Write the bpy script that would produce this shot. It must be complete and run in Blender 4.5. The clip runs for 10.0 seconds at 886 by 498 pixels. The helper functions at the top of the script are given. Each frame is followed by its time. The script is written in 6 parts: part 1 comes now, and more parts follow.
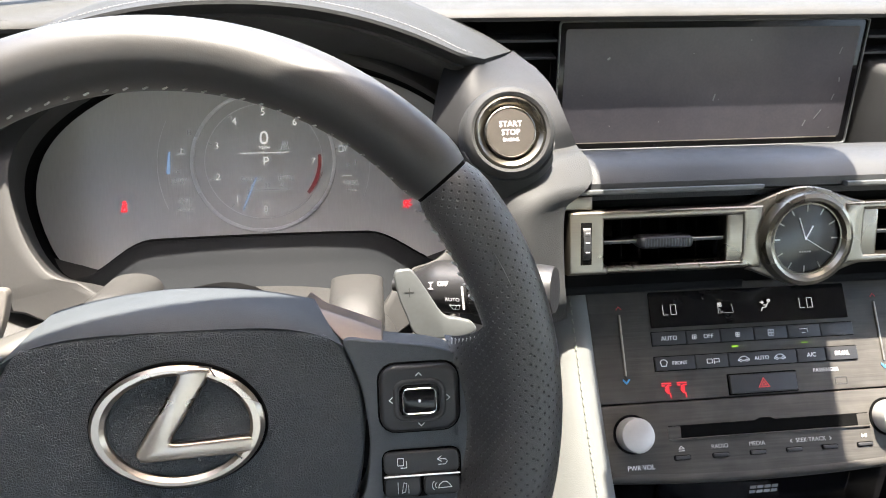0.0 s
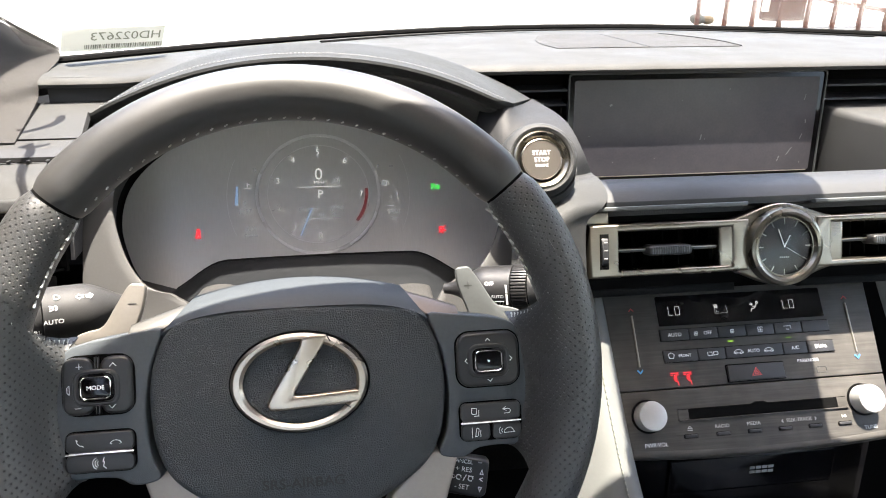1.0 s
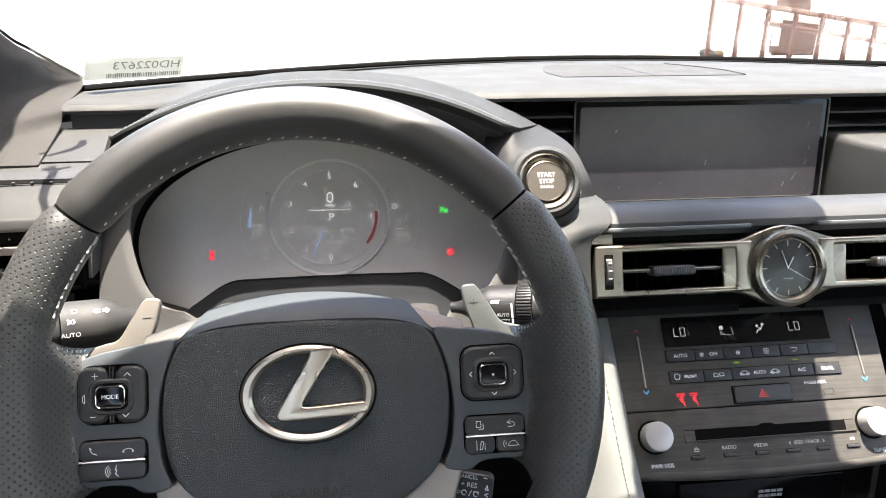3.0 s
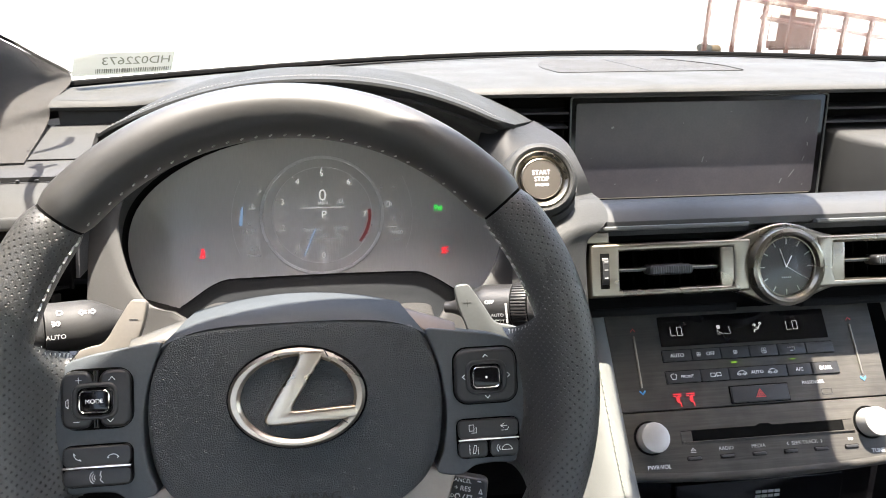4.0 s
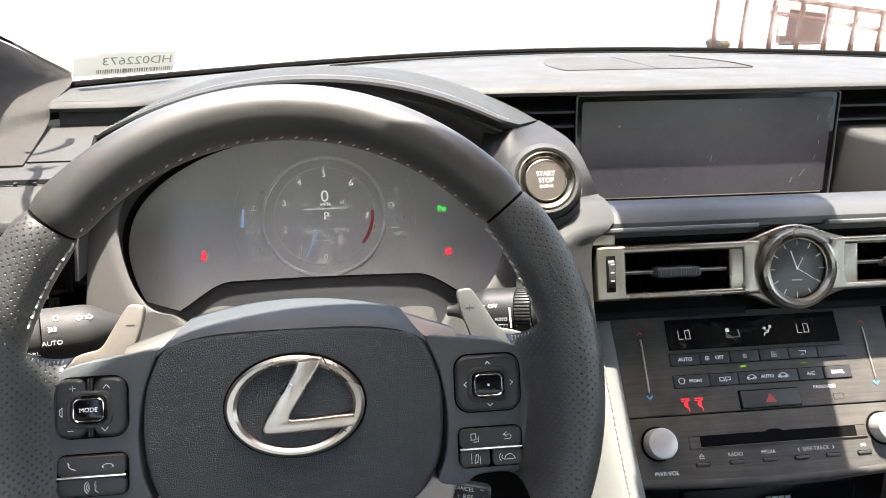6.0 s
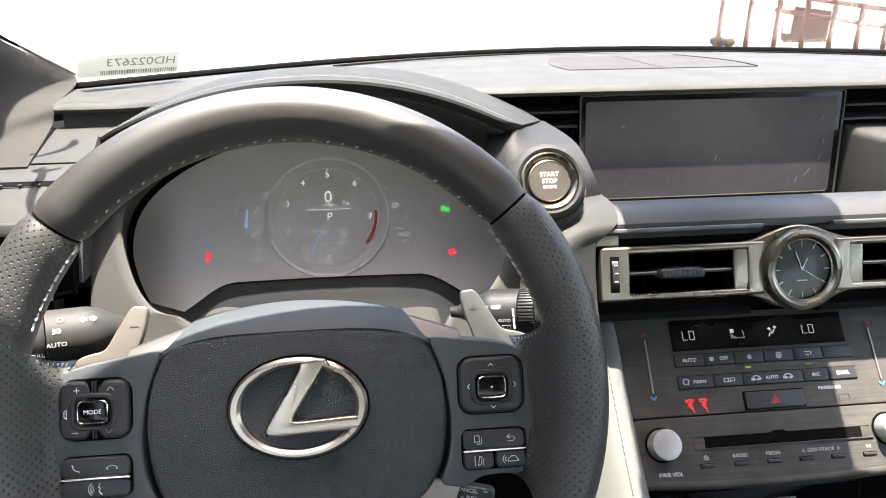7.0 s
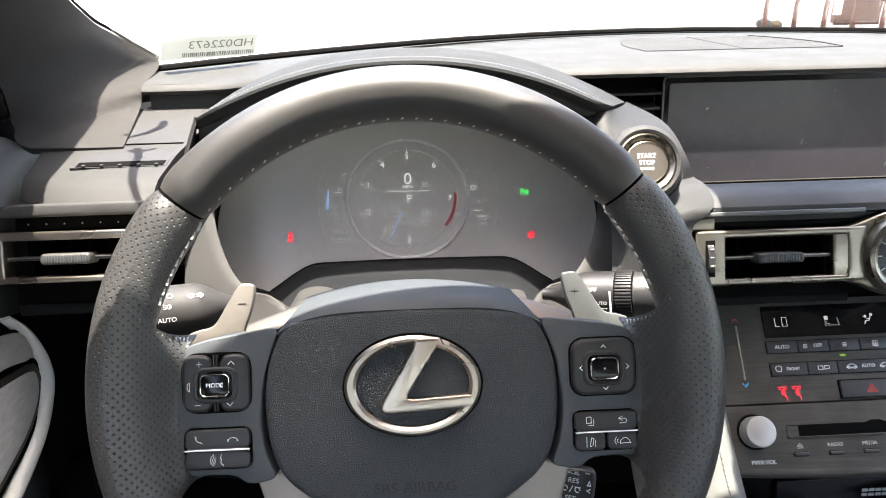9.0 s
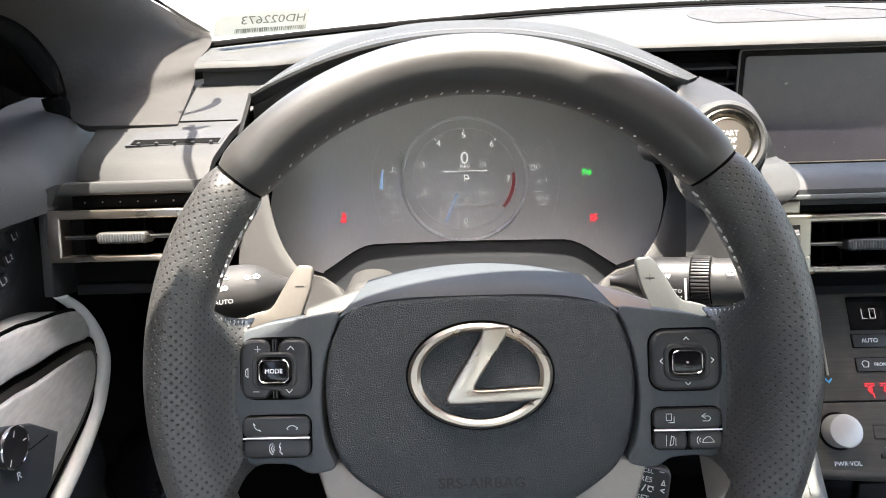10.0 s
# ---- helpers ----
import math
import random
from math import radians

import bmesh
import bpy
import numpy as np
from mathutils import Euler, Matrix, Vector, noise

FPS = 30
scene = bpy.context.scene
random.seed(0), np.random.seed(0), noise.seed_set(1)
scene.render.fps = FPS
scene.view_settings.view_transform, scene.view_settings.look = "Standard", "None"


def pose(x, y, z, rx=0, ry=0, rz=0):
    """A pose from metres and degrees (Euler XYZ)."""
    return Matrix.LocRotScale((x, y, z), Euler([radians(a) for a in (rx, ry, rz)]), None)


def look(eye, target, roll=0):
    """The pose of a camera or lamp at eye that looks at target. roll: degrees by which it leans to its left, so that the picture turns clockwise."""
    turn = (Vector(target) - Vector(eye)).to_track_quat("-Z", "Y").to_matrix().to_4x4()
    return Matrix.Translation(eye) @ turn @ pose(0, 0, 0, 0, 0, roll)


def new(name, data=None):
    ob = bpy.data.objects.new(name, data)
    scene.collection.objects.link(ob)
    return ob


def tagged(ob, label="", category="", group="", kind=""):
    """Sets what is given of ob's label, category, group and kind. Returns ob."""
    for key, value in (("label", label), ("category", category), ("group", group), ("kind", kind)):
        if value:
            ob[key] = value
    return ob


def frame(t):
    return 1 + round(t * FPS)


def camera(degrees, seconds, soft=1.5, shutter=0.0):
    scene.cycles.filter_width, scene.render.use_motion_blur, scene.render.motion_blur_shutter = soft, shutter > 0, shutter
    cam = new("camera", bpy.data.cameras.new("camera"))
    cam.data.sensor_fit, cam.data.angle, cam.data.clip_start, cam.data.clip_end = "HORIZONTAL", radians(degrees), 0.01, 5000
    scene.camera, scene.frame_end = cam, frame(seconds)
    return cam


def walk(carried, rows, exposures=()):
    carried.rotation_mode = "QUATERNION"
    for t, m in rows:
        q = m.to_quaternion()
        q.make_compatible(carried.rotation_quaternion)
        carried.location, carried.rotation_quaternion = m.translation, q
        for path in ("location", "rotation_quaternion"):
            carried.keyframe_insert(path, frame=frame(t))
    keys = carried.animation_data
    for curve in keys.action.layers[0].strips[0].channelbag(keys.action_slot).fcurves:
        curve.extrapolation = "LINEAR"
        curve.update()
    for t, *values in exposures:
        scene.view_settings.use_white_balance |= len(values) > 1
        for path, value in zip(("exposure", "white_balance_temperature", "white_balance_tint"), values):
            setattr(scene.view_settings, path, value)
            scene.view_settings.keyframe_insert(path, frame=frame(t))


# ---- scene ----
EXPOSURE = 3.3
cam = camera(66.8, 10.0, soft=1.0)
PATH = [
    (0, (0.095, -0.245, 1.101), (0.285, 1.486, 0.118), 0.6),
    (0.5, (0.064, -0.291, 1.108), (0.307, 1.47, 0.192), 0.7),
    (1, (0.039, -0.335, 1.109), (0.28, 1.469, 0.282), 0.4),
    (1.5, (0.039, -0.352, 1.107), (0.251, 1.484, 0.342), 0.1),
    (2, (0.039, -0.352, 1.107), (0.244, 1.493, 0.363), 0.1),
    (2.5, (0.04, -0.352, 1.105), (0.247, 1.496, 0.369), 0.1),
    (4, (0.045, -0.341, 1.104), (0.263, 1.499, 0.351), 0.2),
    (4.5, (0.049, -0.339, 1.104), (0.267, 1.5, 0.348), 0.0),
    (5, (0.05, -0.336, 1.105), (0.26, 1.503, 0.346), -0.1),
    (5.5, (0.05, -0.333, 1.104), (0.252, 1.505, 0.344), -0.1),
    (7, (0.051, -0.33, 1.106), (0.233, 1.51, 0.341), -0.4),
    (7.5, (0.051, -0.33, 1.106), (0.23, 1.507, 0.337), -0.4),
    (8, (0.045, -0.33, 1.106), (0.218, 1.506, 0.331), -0.5),
    (8.5, (0.026, -0.33, 1.105), (0.168, 1.504, 0.32), -0.7),
    (9, (0.004, -0.327, 1.103), (0.089, 1.503, 0.301), -1.0),
    (9.5, (-0.011, -0.316, 1.099), (0.001, 1.506, 0.276), -1.5),
    (10, (-0.011, -0.305, 1.094), (-0.049, 1.506, 0.246), -2.0),
]
walk(cam, [(t, look(eye, target, roll)) for t, eye, target, roll in PATH],
     exposures=((0.0, EXPOSURE + 0.1, 7300, 10.6), (1.5, EXPOSURE, 7300, 10.6), (8.5, EXPOSURE, 7300, 10.6), (10.0, EXPOSURE + 0.25, 7300, 10.6)))

# ---- light ----
SUN_ELEVATION, SUN_AZIMUTH = radians(89), radians(180.5)   # azimuth: from straight ahead, clockwise
world = bpy.data.worlds.new("sky")
scene.world = world
world.use_nodes = True
wn = world.node_tree
sky = wn.nodes.new("ShaderNodeTexSky")
sky.sky_type = "NISHITA"
sky.sun_disc = False
sky.sun_elevation, sky.sun_rotation = SUN_ELEVATION, SUN_AZIMUTH
sky.air_density, sky.dust_density = 1.0, 3.0
wn.links.new(sky.outputs[0], wn.nodes["Background"].inputs[0])
wn.nodes["Background"].inputs[1].default_value = 0.15
sun = new("sun", bpy.data.lights.new("sun", "SUN"))
sun.data.energy, sun.data.angle, sun.data.color = 3.2, radians(0.55), (1.0, 0.985, 0.96)
SUN_WAY = Vector((math.sin(SUN_AZIMUTH) * math.cos(SUN_ELEVATION), math.cos(SUN_AZIMUTH) * math.cos(SUN_ELEVATION), math.sin(SUN_ELEVATION)))
sun.matrix_world = look(SUN_WAY * 20, (0, 0, 0))


# ---- materials ----
def nodes_of(name):
    m = bpy.data.materials.new(name)
    m.use_nodes = True
    return m, m.node_tree, m.node_tree.nodes["Principled BSDF"]


def link(t, a, b):
    t.links.new(a, b)


def surface(name, colour, rough=0.5, metal=0.0, grain=0.0, cell=900.0, vary=0.12, big=14.0, rough_vary=0.1, spec=0.5, stretch=None, dust=0.0, coat=0.0, coat_rough=0.08):
    """A solid surface: two scales of colour change, fine relief (grain: its depth), uneven gloss. stretch: brushed along an axis."""
    m, t, b = nodes_of(name)
    tc = t.nodes.new("ShaderNodeTexCoord")
    mp = t.nodes.new("ShaderNodeMapping")
    if stretch:
        mp.inputs["Scale"].default_value = stretch
    link(t, tc.outputs["Object"], mp.inputs[0])
    n1, n2 = t.nodes.new("ShaderNodeTexNoise"), t.nodes.new("ShaderNodeTexNoise")
    n1.inputs["Scale"].default_value, n1.inputs["Detail"].default_value = big, 4
    n2.inputs["Scale"].default_value, n2.inputs["Detail"].default_value = (cell if stretch else cell * 0.5), 3
    link(t, tc.outputs["Object"], n1.inputs["Vector"])
    link(t, mp.outputs[0], n2.inputs["Vector"])
    add = t.nodes.new("ShaderNodeMath")
    add.operation = "ADD"
    link(t, n1.outputs[0], add.inputs[0]), link(t, n2.outputs[0], add.inputs[1])
    ramp = t.nodes.new("ShaderNodeMapRange")
    ramp.inputs[1].default_value, ramp.inputs[2].default_value = 0.6, 1.4
    ramp.inputs[3].default_value, ramp.inputs[4].default_value = 1 - vary, 1 + vary
    link(t, add.outputs[0], ramp.inputs[0])
    mix = t.nodes.new("ShaderNodeMix")
    mix.data_type, mix.blend_type = "RGBA", "MULTIPLY"
    mix.inputs[0].default_value = 1
    mix.inputs[6].default_value = (*colour, 1)
    link(t, ramp.outputs[0], mix.inputs[7])
    out = mix.outputs[2]
    if dust:
        nd = t.nodes.new("ShaderNodeTexNoise")
        nd.inputs["Scale"].default_value, nd.inputs["Detail"].default_value = 55, 8
        link(t, tc.outputs["Object"], nd.inputs["Vector"])
        rd = t.nodes.new("ShaderNodeMapRange")
        rd.inputs[1].default_value, rd.inputs[2].default_value, rd.inputs[4].default_value = 0.45, 0.8, dust
        link(t, nd.outputs[0], rd.inputs[0])
        md = t.nodes.new("ShaderNodeMix")
        md.data_type = "RGBA"
        md.inputs[7].default_value = (0.42, 0.4, 0.37, 1)
        link(t, rd.outputs[0], md.inputs[0]), link(t, out, md.inputs[6])
        out = md.outputs[2]
    link(t, out, b.inputs["Base Color"])
    rr = t.nodes.new("ShaderNodeMapRange")
    rr.inputs[1].default_value, rr.inputs[2].default_value = 0.3, 0.7
    rr.inputs[3].default_value, rr.inputs[4].default_value = max(0.02, rough - rough_vary), min(1, rough + rough_vary)
    link(t, n1.outputs[0], rr.inputs[0])
    link(t, rr.outputs[0], b.inputs["Roughness"])
    b.inputs["Metallic"].default_value = metal
    b.inputs["Specular IOR Level"].default_value = spec
    if coat:
        b.inputs["Coat Weight"].default_value, b.inputs["Coat Roughness"].default_value = coat, coat_rough
    if grain:
        bump = t.nodes.new("ShaderNodeBump")
        bump.inputs["Strength"].default_value, bump.inputs["Distance"].default_value = min(1.0, grain), 0.0006
        if stretch:
            link(t, n2.outputs[0], bump.inputs["Height"])
        else:
            v = t.nodes.new("ShaderNodeTexVoronoi")
            v.feature = "DISTANCE_TO_EDGE"
            v.inputs["Scale"].default_value = cell
            warp = t.nodes.new("ShaderNodeVectorMath")
            warp.operation = "MULTIPLY_ADD"
            link(t, n2.outputs[1], warp.inputs[0])
            warp.inputs[1].default_value = (0.002,) * 3
            link(t, tc.outputs["Object"], warp.inputs[2])
            link(t, warp.outputs[0], v.inputs["Vector"])
            rv = t.nodes.new("ShaderNodeMapRange")
            rv.inputs[2].default_value = 0.25
            link(t, v.outputs[0], rv.inputs[0])
            link(t, rv.outputs[0], bump.inputs["Height"])
        link(t, bump.outputs[0], b.inputs["Normal"])
    return m


def perforated(name, colour, rough):
    """Leather with staggered punched holes, laid out by the mesh's UVs, which are in metres."""
    m = surface(name, colour, rough, grain=0.2, cell=1100, spec=0.6, coat=0.2, coat_rough=0.4)
    t, b = m.node_tree, m.node_tree.nodes["Principled BSDF"]
    uv = t.nodes.new("ShaderNodeTexCoord")
    sc = t.nodes.new("ShaderNodeVectorMath")
    sc.operation = "MULTIPLY"
    sc.inputs[1].default_value = (1 / 0.0047, 1 / 0.0047, 0)
    link(t, uv.outputs["UV"], sc.inputs[0])
    lengths = []
    for shift in (0.0, 0.5):
        a, f, c, n = (t.nodes.new("ShaderNodeVectorMath") for _ in range(4))
        a.operation, f.operation, c.operation, n.operation = "ADD", "FRACTION", "SUBTRACT", "LENGTH"
        a.inputs[1].default_value, c.inputs[1].default_value = (shift, shift, 0), (0.5, 0.5, 0)
        link(t, sc.outputs[0], a.inputs[0]), link(t, a.outputs[0], f.inputs[0])
        link(t, f.outputs[0], c.inputs[0]), link(t, c.outputs[0], n.inputs[0])
        lengths.append(n.outputs["Value"])
    low = t.nodes.new("ShaderNodeMath")
    low.operation = "MINIMUM"
    link(t, lengths[0], low.inputs[0]), link(t, lengths[1], low.inputs[1])
    hole = t.nodes.new("ShaderNodeMapRange")
    hole.inputs[1].default_value, hole.inputs[2].default_value = 0.07, 0.15
    link(t, low.outputs[0], hole.inputs[0])
    old = b.inputs["Base Color"].links[0].from_socket
    mix = t.nodes.new("ShaderNodeMix")
    mix.data_type = "RGBA"
    mix.inputs[6].default_value = (0.002, 0.002, 0.002, 1)
    link(t, hole.outputs[0], mix.inputs[0]), link(t, old, mix.inputs[7])
    link(t, mix.outputs[2], b.inputs["Base Color"])
    bump = t.nodes.new("ShaderNodeBump")
    bump.inputs["Strength"].default_value, bump.inputs["Distance"].default_value = 1.0, 0.001
    link(t, hole.outputs[0], bump.inputs["Height"])
    link(t, b.inputs["Normal"].links[0].from_socket, bump.inputs["Normal"])
    link(t, bump.outputs[0], b.inputs["Normal"])
    return m


def glow(name, colour, strength):
    m, t, b = nodes_of(name)
    b.inputs["Base Color"].default_value = (0.02, 0.02, 0.02, 1)
    b.inputs["Emission Color"].default_value = (*colour, 1)
    b.inputs["Emission Strength"].default_value = strength
    return m


def film(name, colour):
    """Thin paper that lets half of the daylight through."""
    m, t, b = nodes_of(name)
    tl, mx = t.nodes.new("ShaderNodeBsdfTranslucent"), t.nodes.new("ShaderNodeMixShader")
    b.inputs["Base Color"].default_value = tl.inputs[0].default_value = (*colour, 1)
    b.inputs["Roughness"].default_value = 0.6
    mx.inputs[0].default_value = 0.5
    link(t, b.outputs[0], mx.inputs[1]), link(t, tl.outputs[0], mx.inputs[2])
    link(t, mx.outputs[0], t.nodes["Material Output"].inputs[0])
    return m


def pane(name, tint=(1, 1, 1), weight=1.0):
    """Thin clear glass: see-through, with a mirror-like gloss that follows Fresnel."""
    m = bpy.data.materials.new(name)
    m.use_nodes = True
    t = m.node_tree
    t.nodes.clear()
    out, mx, tr, gl, fr = (t.nodes.new("ShaderNode" + k) for k in ("OutputMaterial", "MixShader", "BsdfTransparent", "BsdfGlossy", "Fresnel"))
    tr.inputs[0].default_value = (*tint, 1)
    gl.inputs["Roughness"].default_value = 0.02
    fr.inputs[0].default_value = 1.4
    mul = t.nodes.new("ShaderNodeMath")
    mul.operation = "MULTIPLY"
    mul.inputs[1].default_value = weight
    link(t, fr.outputs[0], mul.inputs[0]), link(t, mul.outputs[0], mx.inputs[0])
    link(t, tr.outputs[0], mx.inputs[1]), link(t, gl.outputs[0], mx.inputs[2])
    link(t, mx.outputs[0], out.inputs[0])
    return m


M = dict(
    dash=surface("soft_dash_plastic", (0.0288, 0.0295, 0.0292), 0.66, grain=0.28, cell=900, vary=0.05, spec=0.32),
    dash_dark=surface("dark_dash_plastic", (0.03, 0.031, 0.034), 0.65, grain=0.4, cell=800, spec=0.35),
    leather=surface("smooth_black_leather", (0.032, 0.0312, 0.0302), 0.46, grain=0.05, cell=900, vary=0.10, spec=0.5, coat=0.17, coat_rough=0.34),
    pad=surface("grained_airbag_cover", (0.038, 0.045, 0.0505), 0.47, grain=0.72, cell=760, vary=0.12),
    brow=surface("smooth_cover_band", (0.040, 0.046, 0.051), 0.58, grain=0.12, cell=1000, vary=0.08, spec=0.3),
    # darker copy of the pod's skin; the shade below the hood is in its colour
    pod_shell=surface("shade_toned_pod_skin", (0.019, 0.0195, 0.0205), 0.6, grain=0.2, cell=1000, vary=0.06, spec=0.22),
    bar=surface("padded_bar_leather", (0.0292, 0.0302, 0.0308), 0.54, grain=0.2, cell=900, vary=0.06, spec=0.36),
    flank=surface("soft_grey_flank", (0.046, 0.0465, 0.048), 0.62, grain=0.2, cell=1000, vary=0.06, spec=0.3),
    pod=surface("fine_grained_plastic", (0.055, 0.0625, 0.069), 0.5, grain=0.2, cell=1100),
    perf=perforated("perforated_leather", (0.040, 0.040, 0.0394), 0.36),
    hood=surface("stitched_hood_leather", (0.0238, 0.0252, 0.0256), 0.64, grain=0.25, cell=900, spec=0.18),
    switch=surface("satin_black_switch", (0.018, 0.018, 0.0188), 0.4, grain=0.1, cell=2500),
    gloss=surface("piano_black", (0.004, 0.004, 0.005), 0.12, rough_vary=0.04, dust=0.006, spec=0.2),
    black=surface("matt_black", (0.004, 0.004, 0.004), 0.9, spec=0.03),
    silver=surface("satin_silver_plating", (0.36, 0.33, 0.28), 0.36, 1.0, vary=0.05, grain=0.08, cell=900, stretch=(0.06, 1, 1)),
    champagne=surface("champagne_silver_paint", (0.36, 0.315, 0.28), 0.5, 0.35, vary=0.05),
    # two tones of one insert: darker for the sunlit side, paler for the shaded
    insert=surface("insert_toned_for_sun", (0.046, 0.0435, 0.038), 0.45, 0.2, vary=0.05),
    tip=surface("insert_toned_for_shade", (0.17, 0.132, 0.108), 0.42, 0.4, vary=0.05),
    bronze=surface("bronze_grey_metal", (0.085, 0.076, 0.066), 0.42, 0.5, vary=0.06, grain=0.06, cell=1500),
    emblem=surface("bright_satin_plating", (0.43, 0.37, 0.31), 0.30, 1.0, vary=0.04, rough_vary=0.06),
    stalk=surface("stalk_plastic", (0.026, 0.026, 0.026), 0.5, grain=0.15, cell=1500, spec=0.3),
    chrome=surface("polished_chrome", (0.8, 0.79, 0.77), 0.1, 1.0, vary=0.02, rough_vary=0.05),
    shroud=surface("column_cover_plastic", (0.027, 0.0265, 0.0255), 0.6, grain=0.14, cell=1200),
    # off-white leather coloured far darker, in place of shade on it
    white=surface("dimmed_off_white_leather", (0.105, 0.108, 0.103), 0.5, grain=0.1, cell=800, vary=0.05),
    thread=surface("pale_thread", (0.46, 0.46, 0.44), 0.7, vary=0.1),
    thread_dim=surface("grey_thread", (0.22, 0.22, 0.22), 0.7, vary=0.1),
    console=surface("brushed_dark_panel", (0.055, 0.0515, 0.047), 0.44, grain=0.3, cell=420, stretch=(0.05, 1, 1), vary=0.3, dust=0.04, spec=0.18),
    ink=surface("white_print", (0.85, 0.85, 0.85), 0.5, vary=0.03),
    ink_dim=surface("grey_print", (0.3, 0.3, 0.3), 0.5, vary=0.03),
    ink_dark=surface("dark_print", (0.02, 0.02, 0.02), 0.5, vary=0.03),
    pillar=surface("woven_pillar_cloth", (0.044, 0.042, 0.040), 0.8, grain=1.0, cell=900, vary=0.22, spec=0.35),
    cloth=surface("headliner_cloth", (0.6, 0.58, 0.54), 0.9, grain=0.6, cell=1100),
    seat=surface("seat_leather", (0.6, 0.59, 0.56), 0.6, grain=0.4, cell=500),
    carpet=surface("carpet", (0.02, 0.02, 0.02), 0.95, grain=0.8, cell=500),
    screen=surface("screen_glass", (0.038, 0.037, 0.043), 0.2, rough_vary=0.03, dust=0.01, spec=0.22),
    # pale base stands in for haze and reflected light on the smoked lens
    cluster=surface("pale_haze_lens", (0.49, 0.477, 0.455), 0.36, rough_vary=0.08, vary=0.07, stretch=(1, 0.12, 1), cell=700, grain=0.14),
    dial_ring=surface("translucent_ring", (0.66, 0.655, 0.64), 0.35),
    paddle=surface("sunlit_toned_paddle", (0.2, 0.185, 0.165), 0.42, 0.5, vary=0.06),
    red_paint=surface("brown_red_paint", (0.07, 0.0155, 0.0045), 0.55, vary=0.2),
    pale_paint=surface("pale_pipe_paint", (0.6, 0.58, 0.5), 0.5),
    concrete=surface("pale_concrete", (0.42, 0.41, 0.39), 0.9, big=0.8, cell=40, grain=0.2),
    grey_rock=surface("grey_stone", (0.045, 0.048, 0.042), 0.9, big=9, cell=60, grain=0.4),
    tan_rock=surface("tan_stone", (0.085, 0.06, 0.03), 0.9, big=9, cell=60, grain=0.4),
    brown_wall=surface("brown_wall_paint", (0.014, 0.008, 0.006), 0.8, big=1.5, cell=60),
    red_mark=surface("red_print", (0.5, 0.05, 0.05), 0.5),
    blue_mark=surface("blue_print", (0.05, 0.3, 0.6), 0.5),
    chrome_satin=surface("satin_knob_plating", (0.40, 0.395, 0.385), 0.42, 0.45, vary=0.03),
    steel=surface("dim_blue_grey_metal", (0.075, 0.08, 0.08), 0.45, 0.3, vary=0.08),
    door=surface("dark_door_leather", (0.038, 0.0395, 0.040), 0.6, grain=0.35, cell=900),
    inlay=surface("grey_satin_inlay", (0.6, 0.58, 0.545), 0.45, grain=0.1, cell=300, vary=0.2, stretch=(0.3, 1, 1)),
    vent_tab=surface("grey_vent_tab", (0.03, 0.029, 0.0275), 0.5, vary=0.06),
    scuff=surface("pale_scuff", (0.075, 0.078, 0.085), 0.6),
    ink_film=surface("faded_grey_ink", (0.16, 0.17, 0.14), 0.7, vary=0.05),
    trim_white=surface("white_door_leather", (0.78, 0.77, 0.72), 0.45, grain=0.2, cell=900, vary=0.04),
    paper=film("sticker_film", (0.50, 0.515, 0.495)),
    top=surface("grained_dash_top", (0.0303, 0.0311, 0.0303), 0.65, grain=0.22, cell=900, vary=0.04, spec=0.3),
    grille=surface("speaker_mesh", (0.027, 0.0268, 0.0263), 0.7, grain=0.6, cell=1600, spec=0.35),
    dial=surface("black_dial", (0.008, 0.008, 0.008), 0.35, spec=0.25),
    lit=glow("lit_white", (0.9, 0.95, 1.0), 0.07),
    lit_dim=glow("lit_grey", (0.8, 0.87, 0.95), 0.045),
    lit_blue=glow("lit_blue", (0.35, 0.58, 1.0), 0.055),
    lit_red=glow("lit_red", (1.0, 0.03, 0.05), 0.14),
    band_red=glow("band_red", (1.0, 0.10, 0.10), 0.012),
    lit_green=glow("lit_green", (0.05, 1.0, 0.15), 0.09),
    lit_lime=glow("lit_lime", (0.4, 0.9, 0.05), 0.1),
    shell=surface("dark_pod_shell", (0.007, 0.0075, 0.008), 0.7, grain=0.3, cell=900, spec=0.12),
    vent_silver=surface("satin_vent_plating", (0.215, 0.196, 0.162), 0.3, 1.0, vary=0.06, grain=0.08, cell=900, stretch=(0.06, 1, 1)),
    # very dark blue tone carries the hood's shade on the lip
    lip=surface("shaded_lip_plastic", (0.011, 0.0122, 0.0138), 0.75, grain=0.3, cell=1200, spec=0.1),
    glass=pane("clear_glass", weight=0.6),
    # added tint, strong enough to darken what lies behind and the light within
    tinted=pane("darkened_side_glass", (0.06, 0.055, 0.05), 0.12),
)


# ---- shapes ----
def thing(name, m=Matrix.Identity(4), label="", category="", kind="", group=""):
    ob = new(name)
    ob.empty_display_size = 0.02
    ob.matrix_world = m
    return tagged(ob, label, category, group, kind)


def mesh_of(bm, name, mat, smooth=True, angle=38):
    bmesh.ops.recalc_face_normals(bm, faces=bm.faces)
    me = bpy.data.meshes.new(name)
    bm.to_mesh(me)
    bm.free()
    if mat:
        me.materials.append(mat)
    if smooth:
        me.shade_smooth()
        me.set_sharp_from_angle(angle=radians(angle))
    return me


def part(name, bm, mat, parent=None, label="", m=None, angle=38):
    ob = new(name, mesh_of(bm, name, mat, angle=angle))
    ob.parent = parent
    if m is not None:
        ob.matrix_local = m
    return tagged(ob, label)


